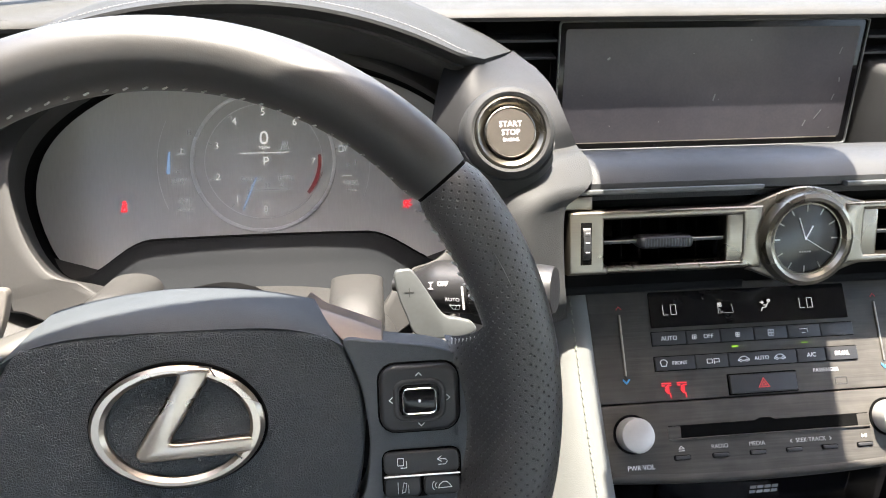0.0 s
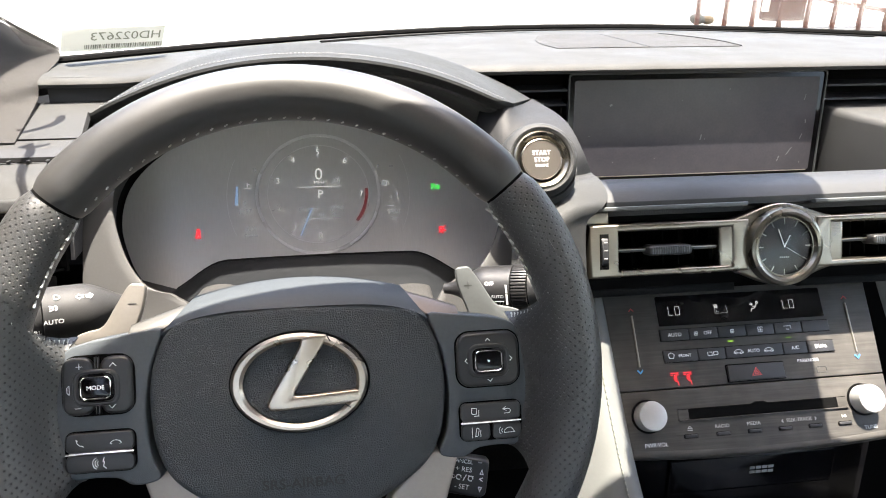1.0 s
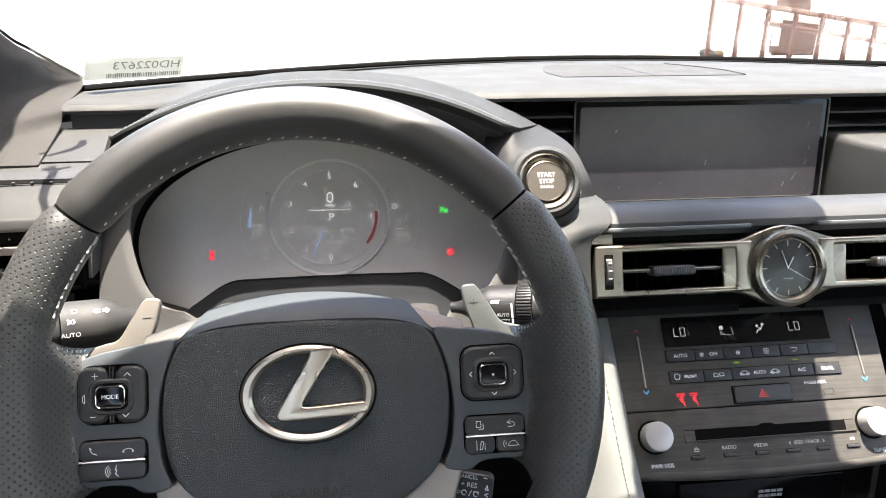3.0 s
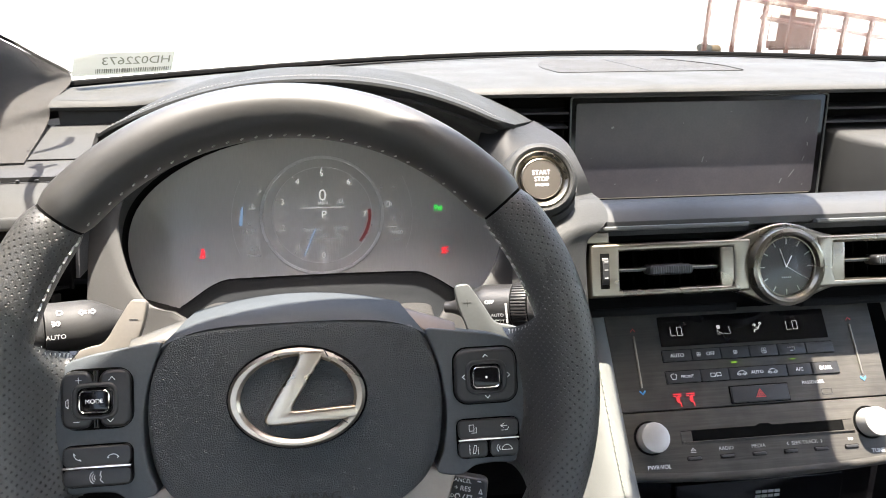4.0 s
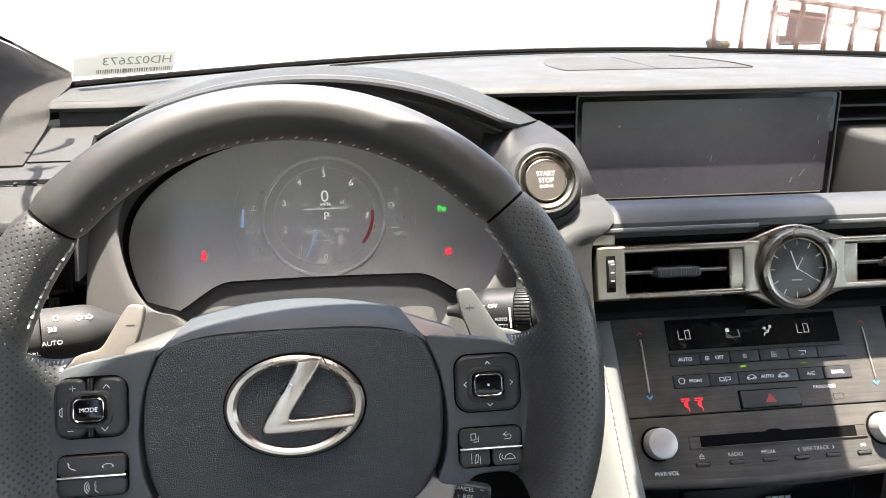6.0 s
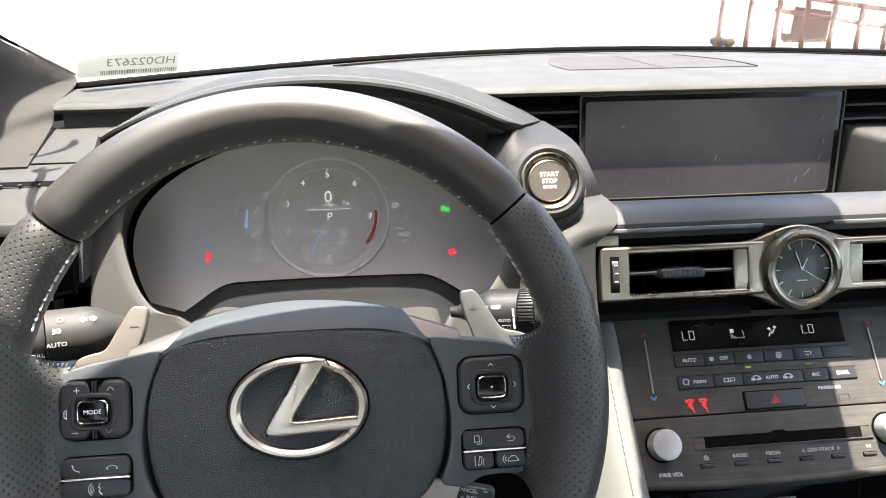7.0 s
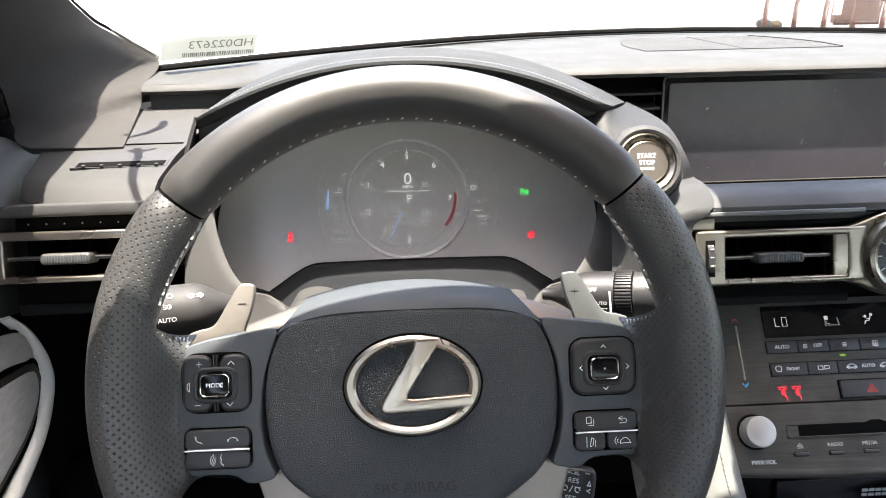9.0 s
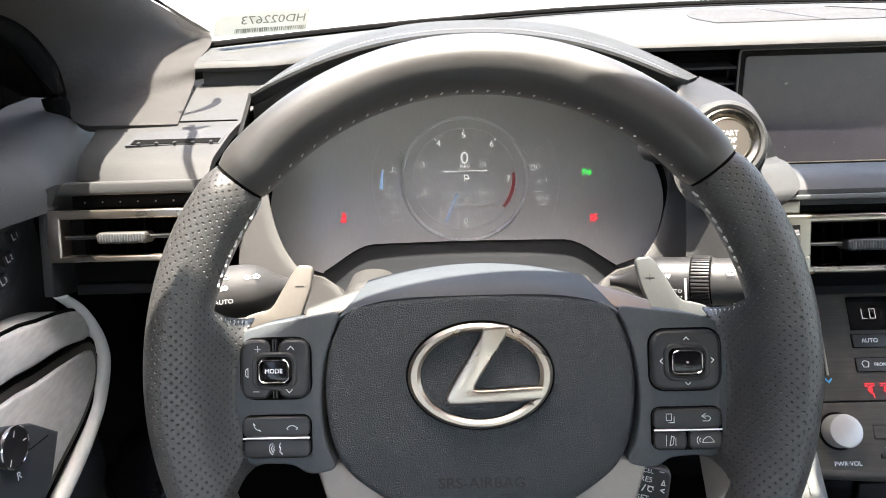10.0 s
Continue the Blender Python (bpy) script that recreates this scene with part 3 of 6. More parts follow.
def rim_part(name, a0, a1, mat, r=TUBE, n=28, label=""):
    """A stretch of the rim, with UVs in metres along and round it."""
    bm = bmesh.new()
    uv = bm.loops.layers.uv.new("UVMap")
    steps = max(8, int(abs(a1 - a0) / 2))
    rows = []
    for i in range(steps + 1):
        a = radians(a0 + (a1 - a0) * i / steps)
        end = min(i, steps - i)
        rr = r - (0.0022 if end == 0 else 0.0005 if end == 1 else 0)
        grip = 0.0012 * math.exp(-((abs(math.degrees(a) - 90) - 62) / 16) ** 2)
        out = Vector((math.cos(a), math.sin(a), 0))
        rows.append([bm.verts.new(out * RIM + out * (rr + grip) * math.cos(b) + Vector((0, 0, RIM_W + rr * 1.12 * math.sin(b)))) for b in [2 * math.pi * k / n for k in range(n)]])
    for i in range(steps):
        for k in range(n):
            f = bm.faces.new((rows[i][k], rows[i][(k + 1) % n], rows[i + 1][(k + 1) % n], rows[i + 1][k]))
            for loop, (p, q) in zip(f.loops, ((i, k), (i, k + 1), (i + 1, k + 1), (i + 1, k))):
                loop[uv].uv = (radians(a1 - a0) * p / steps * RIM, q / n * 2 * math.pi * r)
    bm.faces.new(rows[0]), bm.faces.new(rows[-1])
    return part(name, bm, mat, wheel, label)


SEAM = 39.6
rim_part("upper_rim", SEAM + 0.3, 180 - SEAM - 0.3, M["leather"], label="smooth black leather upper rim")
rim_part("grip", 180 - SEAM + 0.3, 238, M["perf"], label="perforated black leather grip")
rim_part("grip", -58, SEAM - 0.3, M["perf"], label="perforated black leather grip")
rim_part("lower_rim", 238.6, 301.4, M["leather"])
rim_part("rim_core", 0, 360, M["black"], r=TUBE * 0.84, n=12)


def stitches(spans, radius, w, length, thick, slant):
    bm = bmesh.new()
    for a0, a1, step in spans:
        n = int(abs(a1 - a0) / step)
        for i in range(n + 1):
            a = radians(a0 + (a1 - a0) * i / n)
            c, t = Vector((math.cos(a), math.sin(a), 0)), Vector((-math.sin(a), math.cos(a), 0))
            d = (t * math.cos(slant) + (-c * 0.5 + Vector((0, 0, 0.85))) * math.sin(slant)).normalized() * length / 2
            o = c * radius + Vector((0, 0, w))
            sweep([o - d, o - d * 0.5 - c * thick * 0.5, o + d * 0.5 - c * thick * 0.5, o + d], thick, 5, bm=bm)
    return bm
part("stitching", stitches(((SEAM + 3, 180 - SEAM - 3, 3.1),), RIM - TUBE * 0.955 - 0.0003, RIM_W + 0.0055, 0.0040, 0.00046, 1.2), M["thread"], wheel, "pale cross stitching round the rim")["kind"] = "stuff"
part("stitching", stitches(((180 - SEAM + 1.5, 160, 2.2), (SEAM - 1.5, 20, 2.2)), RIM - TUBE - 0.0011, RIM_W + 0.0042, 0.0062, 0.00066, 0.85), M["thread"], wheel, "pale cross stitching round the grips")["kind"] = "stuff"


def spoke_f(side):
    def f(s, t):
        # s: from the rim's crown to the switch pod, t: from the upper edge to the lower
        s = min(1.0, s)
        top = 0.027 + 0.046 * (1 - s) ** 2.4
        low = -0.053 - 0.062 * (1 - s) ** 2.0
        v = top + (low - top) * t
        crown = math.sqrt(RIM ** 2 - v * v)
        pod_edge = 0.1345 - 6.0 * (min(0.026, max(-0.052, v)) + 0.012) ** 2
        d1 = 0.0128
        grip = TUBE + 0.0012 * math.exp(-((90 - math.degrees(math.asin(v / RIM)) - 62) / 16) ** 2) if v > 0 else TUBE + 0.0012 * math.exp(-((90 + math.degrees(math.asin(-v / RIM)) - 62) / 16) ** 2)
        on_tube = lambda d: RIM_W + 1.12 * TUBE * math.sqrt(max(0.0, 1 - (d / grip) ** 2))
        e = min(t, 1 - t)
        tuck = max(0, 1 - e / 0.12) ** 2
        if s < 0.4:
            d = d1 * s / 0.4
            w = on_tube(d) + 0.0002 - 0.0022 * tuck * (1 - s / 0.8)
        else:
            k = (s - 0.4) / 0.6
            d2 = crown - pod_edge
            d = d1 + (d2 - d1) * k
            w1, w2 = on_tube(d1) + 0.0002, -0.0004
            m1, m2 = -1.12 * TUBE * d1 / grip / math.sqrt(grip * grip - d1 * d1) * (d2 - d1), -0.35 * (d2 - d1)
            w = w1 * (2 * k ** 3 - 3 * k * k + 1) + m1 * (k ** 3 - 2 * k * k + k) + w2 * (3 * k * k - 2 * k ** 3) + m2 * (k ** 3 - k * k)
            w -= (0.0011 + 0.009 * k) * tuck
        x = -(crown - d)
        return (side * -x, v, w) if side > 0 else (x, v, w)
    return f


def spoke_leather(side):
    f = spoke_f(side)
    bm = sheet(f, 24, 40, 0.002) if side < 0 else sheet(lambda s, t: f(s, 1 - t), 24, 40, 0.002)
    uv = bm.loops.layers.uv.new("UVMap")
    for face in bm.faces:
        for loop in face.loops:
            loop[uv].uv = (loop.vert.co.y, -abs(loop.vert.co.x) * 0.75 - loop.vert.co.z * 0.62)
    return bm
for sd in (-1, 1):
    part("spoke_leather", spoke_leather(sd), M["perf"], wheel, angle=70)
    # the seam runs on from the grip round the upper edge of the spoke
    bm = bmesh.new()
    def seam_f(s, t, f=spoke_f(sd)):
        # on the leather's outer face
        p = Vector(f(s, t))
        n = (Vector(f(s + 0.01, t)) - p).cross(Vector(f(s, t + 0.01)) - p).normalized()
        return p + n * math.copysign(0.0009, n.z)
    for i in range(12):
        s = 0.36 + 0.55 * i / 11
        p, q = seam_f(s, 0.004), seam_f(s + 0.03, 0.040)
        sweep([p, (p + q) / 2 + Vector((0, 0.0012, 0.0014)), q + Vector((0, 0.0004, 0.0005))], 0.00056, 5, bm=bm)
    part("stitching", bm, M["thread"], wheel, "pale cross stitching on the spoke")["kind"] = "stuff"


def flip(points, sd):
    """The outline on the driver's left, or mirrored to the right."""
    return [(-sd * x, y) for x, y in points] if sd > 0 else list(points)


POD = curve([(-0.1362, -0.0129), (-0.1350, 0.006), (-0.1291, 0.0205), (-0.119, 0.0252), (-0.1071, 0.0274), (-0.090, 0.0297), (-0.0765, 0.0305), (-0.0800, 0.019), (-0.0843, 0.0045),
             (-0.0868, -0.018), (-0.0845, -0.040), (-0.0797, -0.0525), (-0.086, -0.0560), (-0.0951, -0.0562), (-0.1028, -0.0518), (-0.115, -0.0507), (-0.1277, -0.0500), (-0.1335, -0.0330)], 4)
TRIM_TOP = [(-0.0948, 0.0335), (-0.080, 0.0385), (-0.066, 0.0432), (-0.058, 0.0484), (-0.066, 0.038), (-0.0756, 0.0300), (-0.0953, 0.0275)]
TRIM_LOW = [(-0.0915, -0.0575), (-0.0765, -0.0515), (-0.064, -0.064), (-0.0516, -0.0745), (-0.040, -0.095), (-0.038, -0.14), (-0.072, -0.14), (-0.083, -0.085)]
pods = {}
for sd in (-1, 1):
    pod = part("switch_pod", plate(flip(POD, sd), -0.024, 0.0012, 0.0013), M["pod"], wheel, "fine-grained dark plastic switch pod")
    pods[sd] = pod
    tip = plate(flip(TRIM_TOP, sd), -0.022, 0.0011, 0.0012)
    for v in tip.verts:          # leans back to face the windscreen
        v.co.z -= max(0.0, v.co.y - 0.0275) * 1.1
    # the sides differ in colour only to balance sun and shade
    part("spoke_insert", tip, M["insert"] if sd < 0 else M["tip"], wheel, "champagne silver insert")
    part("lower_spoke", plate(flip(TRIM_LOW, sd), -0.02, -0.006, 0.0025), M["champagne"], wheel, "champagne silver lower spoke")

# airbag cover: the domed face and the smooth band above it
PAD_HALF = [(0.0, 0.0394), (0.036, 0.0380), (0.060, 0.0357), (0.0705, 0.0325), (0.0775, 0.0225), (0.0822, 0.010), (0.0845, -0.006), (0.0840, -0.024), (0.0805, -0.042), (0.0730, -0.056), (0.060, -0.067), (0.042, -0.0775), (0.02, -0.084)]
PAD = curve(PAD_HALF + [(0.0, -0.086)] + [(-x, y) for x, y in reversed(PAD_HALF[1:])], 4)
pad = part("airbag_cover", plate(PAD, -0.03, 0.0020, 0.0040, 4, dome=0.0025), M["pad"], wheel, "grained black airbag cover")


def brow_f(s, t):
    a = -1 + 2 * s
    front = Vector((0.0765 * a, 0.0388 - 0.011 * abs(a) ** 4.5, 0.0010))
    back = Vector((0.062 * a, 0.0560 - 0.0085 * a * a, -0.022))
    q = front.lerp(back, t)
    q.z += 0.0035 * math.sin(math.pi * t)
    return q
part("cover_brow", sheet(brow_f, 30, 10, 0.003), M["brow"], wheel, "grained band above the airbag cover")
part("hub", lathe([(0.05, -0.10), (0.054, -0.03), (0.05, -0.022)], 32), M["black"], wheel)
words("SRS-AIRBAG", 0.0082, M["ink_dark"], pad, 0.0, -0.0625, 0.0037, name="raised_lettering", wide=1.08, bold=0.0001)

# emblem: an oval ring and a bent bar
emblem = part("emblem", ring_plate(oval(0.0389, 0.0284, 0.0004, -0.0042, 80), oval(0.0323, 0.0236, 0.0004, -0.0042, 80), 0.002, 0.0078, 0.0017), M["emblem"], wheel, "satin silver oval emblem")
part("emblem_recess", ring_plate(oval(0.0402, 0.0297, 0.0004, -0.0042, 80), oval(0.0380, 0.0275, 0.0004, -0.0042, 80), 0.002, 0.0046, 0.0006), M["black"], emblem, "dark groove round the emblem")
bar = curve([(0.0013, 0.0205), (0.0032, 0.0222), (0.0090, 0.0230), (0.0154, 0.0225), (0.0163, 0.0200), (0.0080, 0.0068), (-0.0010, -0.0070), (-0.0026, -0.0104), (-0.0008, -0.0116), (0.0150, -0.0110), (0.0316, -0.0102), (0.0342, -0.0116), (0.0345, -0.0145), (0.0326, -0.0176), (0.0100, -0.0186), (-0.0136, -0.0196), (-0.0172, -0.0182), (-0.0182, -0.0145), (-0.0120, -0.0040), (0.0010, 0.0170)], 2)
part("bent_bar", plate(bar, 0.002, 0.0082, 0.0016, 3), M["emblem"], emblem)
for notch in ((0.0176, 0.0206, 0.0007, 0.0048, 28), (0.0270, -0.0190, 0.0007, 0.0040, 55)):
    part("notch", bars([notch], 0.0080), M["ink_dark"], emblem)

# switches
def chevron(x, y, s, turn):
    c, q = math.cos(radians(turn)), math.sin(radians(turn))
    return [(x + c * u - q * v, y + q * u + c * v) for u, v in ((-s, -s * 0.55), (0, s * 0.55), (s, -s * 0.55))]


def cross_pad(sd):
    pod = pods[sd]
    cx, cy = sd * 0.1110, 0.0015
    part("switch_well", plate(rrect(0.0396, 0.0344, 0.0088, cx, cy), 0.0, 0.0016, 0.0004), M["black"], pod)
    centre = rrect(0.0158, 0.0120, 0.003, cx, cy - 0.0008)
    if sd < 0:
        for k in (-1, 1):
            part("rocker", plate(rrect(0.0170, 0.0322, 0.0058, cx + k * 0.0102, cy), 0.001, 0.0048, 0.0024, 4), M["switch"], pod)
            part("divider", plate(rrect(0.0009, 0.0318, 0.0004, cx + k * 0.0008, cy), 0.001, 0.0040, 0.0003), M["switch"], pod)
    else:
        part("rocker", plate(rrect(0.0376, 0.0324, 0.0078, cx, cy), 0.001, 0.0048, 0.0026, 4), M["switch"], pod)
    part("centre_rim", ring_round(rrect(0.0252, 0.0206, 0.0062, cx, cy - 0.0008), rrect(0.0194, 0.0154, 0.0042, cx, cy - 0.0008), 0.0040, 0.0056, 0.0013), M["switch"], pod)
    part("centre_surround", plate(rrect(0.0198, 0.0158, 0.004, cx, cy - 0.0008), 0.004, 0.0048, 0.0004), M["black"], pod)
    b = part("centre_button", plate(centre, 0.004, 0.0062, 0.0008), M["gloss"], pod)
    part("chrome_edge", ring_plate(rrect(0.0164, 0.0126, 0.0032, cx, cy - 0.0008), rrect(0.0152, 0.0114, 0.0027, cx, cy - 0.0008), 0.0048, 0.0067, 0.0003), M["chrome"], pod)
    z = 0.00498
    if sd < 0:
        words("MODE", 0.0034, M["ink"], b, cx, cy - 0.0008, 0.0063)
        part("symbols", line_art([[(cx - 0.0102, cy + 0.0112), (cx - 0.0072, cy + 0.0112)], [(cx - 0.0087, cy + 0.0097), (cx - 0.0087, cy + 0.0127)], [(cx - 0.0115, cy - 0.0118), (cx - 0.0085, cy - 0.0118)],
                                  chevron(cx + 0.0092, cy + 0.0115, 0.0017, 0), chevron(cx + 0.0080, cy - 0.0118, 0.0017, 180),
                                  [(cx - 0.0155, cy - 0.003), (cx - 0.0155, cy), (cx - 0.0143, cy + 0.001), (cx - 0.0143, cy - 0.004), (cx - 0.0155, cy - 0.003)]], 0.00026, z), M["ink"], pod)
    else:
        part("symbols", line_art([chevron(cx, cy + 0.0118, 0.0013, 0), chevron(cx + 0.0005, cy - 0.0125, 0.0013, 180), chevron(cx - 0.0135, cy - 0.0002, 0.0013, 90), chevron(cx + 0.0137, cy - 0.0002, 0.0013, -90)], 0.00034, z), M["ink"], pod)
        part("dot", plate(oval(0.0007, 0.0007, cx, cy - 0.0008, 12), 0.006, 0.0064), M["ink"], pod)
for sd in (-1, 1):
    cross_pad(sd)
    pod, cx, cy = pods[sd], sd * 0.1110, -0.0355
    part("switch_well", plate(rrect(0.0382, 0.0236, 0.005, cx, cy), 0.0, 0.0016), M["black"], pod)
    part("switch_key", plate(rrect(0.0362, 0.0108, 0.003, cx, cy + 0.0056), 0.001, 0.0040, 0.0009), M["switch"], pod)
    for k in ((0,) if sd < 0 else (-1, 1)):
        part("switch_key", plate(rrect(0.0362 if sd < 0 else 0.0175, 0.0100, 0.003, cx + k * 0.0094, cy - 0.0060), 0.001, 0.0040, 0.0009), M["switch"], pod)
    part("chrome_strip", plate(rrect(0.0368, 0.0011, 0.0005, cx, cy - 0.0003), 0.001, 0.0047, 0.0003), M["chrome"], pod)
    z, art = 0.00415, []
    if sd < 0:
        x, y = cx - 0.0105, cy + 0.0056
        art += [arc(x + 0.0018, y + 0.0018, 0.0034, 180, 270, 6), [(x - 0.0018, y + 0.0022), (x - 0.0008, y + 0.0012)], [(x + 0.0012, y - 0.0012), (x + 0.0022, y - 0.0020)]]
        x = cx + 0.0088
        art += [arc(x, y - 0.0015, 0.0030, 15, 165, 8, 0.0022), [(x - 0.003, y - 0.0009), (x - 0.0022, y - 0.0014)], [(x + 0.003, y - 0.0009), (x + 0.0022, y - 0.0014)]]
        x, y = cx + 0.0005, cy - 0.0060
        art += [arc(x - 0.0008, y, r, 120, 240, 6) for r in (0.0012, 0.0024, 0.0036)]
        art += [[(x + 0.0018, y + 0.0030), (x + 0.0010, y + 0.0008), (x + 0.0020, y + 0.0005), (x + 0.0012, y - 0.0015), (x + 0.0028, y - 0.003)]]
    else:
        x, y = cx - 0.0095, cy + 0.0058
        art += [[(x - 0.002, y - 0.001), (x - 0.002, y + 0.0025), (x + 0.0008, y + 0.0025), (x + 0.0008, y - 0.001), (x - 0.002, y - 0.001)], [(x - 0.0006, y - 0.0022), (x + 0.0022, y - 0.0022), (x + 0.0022, y + 0.001)]]
        x = cx + 0.0092
        art += [[(x + 0.0002, y + 0.0024), (x - 0.0018, y + 0.0010), (x + 0.0002, y - 0.0002)], [(x - 0.0018, y + 0.0010), (x + 0.002, y + 0.0010), (x + 0.003, y - 0.0002), (x + 0.002, y - 0.0016), (x - 0.0012, y - 0.0016)]]
        x, y = cx - 0.0095, cy - 0.0060
        art += [[(x - 0.0022, y - 0.0028), (x - 0.0022, y + 0.0028)], [(x - 0.0004, y - 0.0026), (x + 0.0012, y - 0.0022), (x + 0.0020, y + 0.0020), (x + 0.0006, y + 0.0024), (x - 0.0004, y - 0.0026)], [(x + 0.0028, y - 0.0028), (x + 0.0028, y + 0.001)]]
        x = cx + 0.0098
        art += [[(x - 0.0022, y - 0.0014), (x - 0.0018, y + 0.0002), (x, y + 0.0016), (x + 0.0018, y + 0.0016), (x + 0.0032, y + 0.0002), (x + 0.0042, y - 0.0012), (x - 0.0022, y - 0.0014)], arc(x - 0.0026, y, 0.0012, 120, 240, 5), arc(x - 0.0026, y, 0.0026, 130, 230, 5)]
    part("symbols", line_art(art, 0.00024, z), M["ink"], pod)

# shift paddles behind the spokes
PADDLE = curve([(-0.1135, 0.0552), (-0.1085, 0.0566), (-0.1030, 0.0545), (-0.1045, 0.0425), (-0.1085, 0.0310), (-0.1150, 0.0180), (-0.135, 0.0160), (-0.1478, 0.0190), (-0.1462, 0.0245), (-0.1390, 0.0272), (-0.1299, 0.0300), (-0.1215, 0.0430)], 4)
for sd in (-1, 1):
    # left paddle warm and pale, right dark: sun and shade put into their colours
    pd = part("shift_paddle", plate(flip(PADDLE, sd), -0.0645, -0.0595, 0.0012), M["paddle"] if sd < 0 else M["steel"], wheel, "satin metal shift paddle")
    art = [[(sd * 0.1135, 0.0435), (sd * 0.1085, 0.0435)]]
    if sd > 0:
        art.append([(sd * 0.111, 0.0412), (sd * 0.111, 0.0458)])
    part("mark", line_art(art, 0.0005, -0.0593), M["ink_dark"], pd)

# ---- dashboard ----
XS = [-0.292 + i * 1.334 / 60 for i in range(61)]


def top_warp(x, y, z):
    """Bends the top's rear edge to the foot of the windscreen, and its front edge forward in the driver's corner."""
    k = min(1.0, max(0.0, (-0.10 - x) / 0.10))
    k = k * k * (3 - 2 * k)
    shift = 0.026 * k
    x = max(x, -0.260 - 0.020 * min(1.0, max(0.0, (y - 0.365) / 0.08)))
    if x < -0.15:
        x -= 0.022 * min(1.0, max(0.0, (y - 0.335) / 0.25)) * min(1, (-0.15 - x) / 0.1)
    if y < 0.37:
        return (x, y + shift, z - 0.010 * k)
    u = (y - 0.37) / 0.39
    return (x, 0.37 + shift + u * (base_y(x) - 0.37 - shift), z - 0.010 * k * (1 - u) + 0.004 * u * abs((x - MID) / 0.65) ** 4)


dash = thing("dashboard", Matrix.Identity(4), "dark grey soft-touch dashboard in strong sun", "dashboard", kind="structure")
TOP = [(0.76, 0.986), (0.66, 0.991), (0.55, 0.995), (0.45, 0.998), (0.37, 1.0000), (0.352, 1.0000), (0.341, 0.9990), (0.3345, 0.9965), (0.3325, 0.9935), (0.3340, 0.9905), (0.338, 0.9890), (0.345, 0.9880), (0.37, 0.987), (0.76, 0.955)]
part("dash_top", extruded(TOP, XS, top_warp), M["top"], dash, "grained top pad")
part("dash_back", block(-0.24, 1.1, 0.385, 0.40, 0.60, 0.975, 0.001), M["black"], dash)
# speaker grille in the top
def grille_f(s, t):
    y = 0.455 + 0.175 * t
    half = 0.115 + 0.02 * t - 0.075 * max(0, t - 0.25) ** 1.6
    return (0.392 + (2 * s - 1) * half, y, 0.9986 - 0.0035 * (y - 0.45) / 0.1 + 0.0003)
part("speaker_grille", sheet(grille_f, 20, 8, 0.0012), M["grille"], dash, "fine-mesh speaker grille")
part("grille_seam", sweep([Vector(grille_f(0.5, t / 10)) + Vector((0, 0, 0.0002)) for t in range(11)], 0.0005, 5), M["dash_dark"], dash)
part("grille_gap", sweep([Vector(grille_f(1.0, t / 10)) + Vector((0.001, 0, 0)) for t in range(11)], 0.0009, 6), M["black"], dash)
part("defrost_slot", sweep([(x, base_y(x) - 0.07, 0.9925) for x in [0.0 + 0.03 * i for i in range(27)]], (0.004, 0.0012), 6), M["black"], dash)

# padded bar below the screen, and the recess behind it
BAR = [(0.33, 0.870), (0.25, 0.905), (0.205, 0.921), (0.190, 0.9255), (0.176, 0.9265), (0.164, 0.9235), (0.1565, 0.9180), (0.155, 0.9125), (0.160, 0.909), (0.20, 0.900), (0.33, 0.850)]
part("padded_bar", extruded(BAR, [0.2385 + 0.0195 * i for i in range(42)]), M["bar"], dash, "padded grey bar below the screen")
part("bar_under", extruded([(0.200, 0.904), (0.158, 0.9095), (0.158, 0.905), (0.200, 0.895)], [0.232 + 0.02 * i for i in range(41)]), M["dash_dark"], dash)
# louvred slots beside the screen
def slot(x0, x1):
    e = thing("side_vent", Matrix.Identity(4), "black louvred air slot beside the screen", "air vent", group="slots beside the screen")
    part("backing", block(x0, x1, 0.372, 0.378, 0.90, 0.982, 0.001), M["black"], e)
    for z in (0.956, 0.971):
        part("slat", block(x0, x1, 0.345, 0.372, z - 0.0012, z + 0.0012, 0.0008), M["dash_dark"], e, m=Matrix.Rotation(radians(0), 4, "X"))
slot(0.20, 0.262)
slot(0.552, 0.85)
# passenger's pad
PAX = curve([(0.556, 0.345), (0.560, 0.30), (0.595, 0.232), (0.66, 0.200), (0.80, 0.190), (1.05, 0.19), (1.05, 0.38), (0.80, 0.385), (0.60, 0.385), (0.558, 0.375)], 3)
part("passenger_pad", plate(PAX, 0.85, 0.949, 0.008), M["dash"], dash, "grained passenger-side pad")

# upper left corner: sloping panel with a window demister slot
def corner_f(s, t):
    left = -0.306 - 0.032 * t
    x = left + s * (-0.1935 + 0.012 * max(0.0, (t - 0.35) / 0.65) - left)
    y = 0.166 + 0.199 * t + 0.026 * (1 - s) ** 3 * (1 - t)
    z = 0.9432 + 0.0228 * t ** 0.9 - 0.006 * max(0, 1 - t * 9) ** 2 * 1.6 - 0.004 * (1 - s) ** 3
    return (x, y, z)
part("corner_panel", sheet(corner_f, 24, 20, 0.006), M["dash"], dash, "sloping sunlit corner panel")
part("corner_riser", sheet(lambda s, t: (-0.255 + s * 0.09, 0.3625 + 0.004 * t, 0.955 + 0.034 * t), 12, 6, 0.004), M["dash"], dash, "upright face under the top pad")
slotm = thing("demister", Matrix.Identity(4), "narrow black demister slot in the corner panel", "air vent")
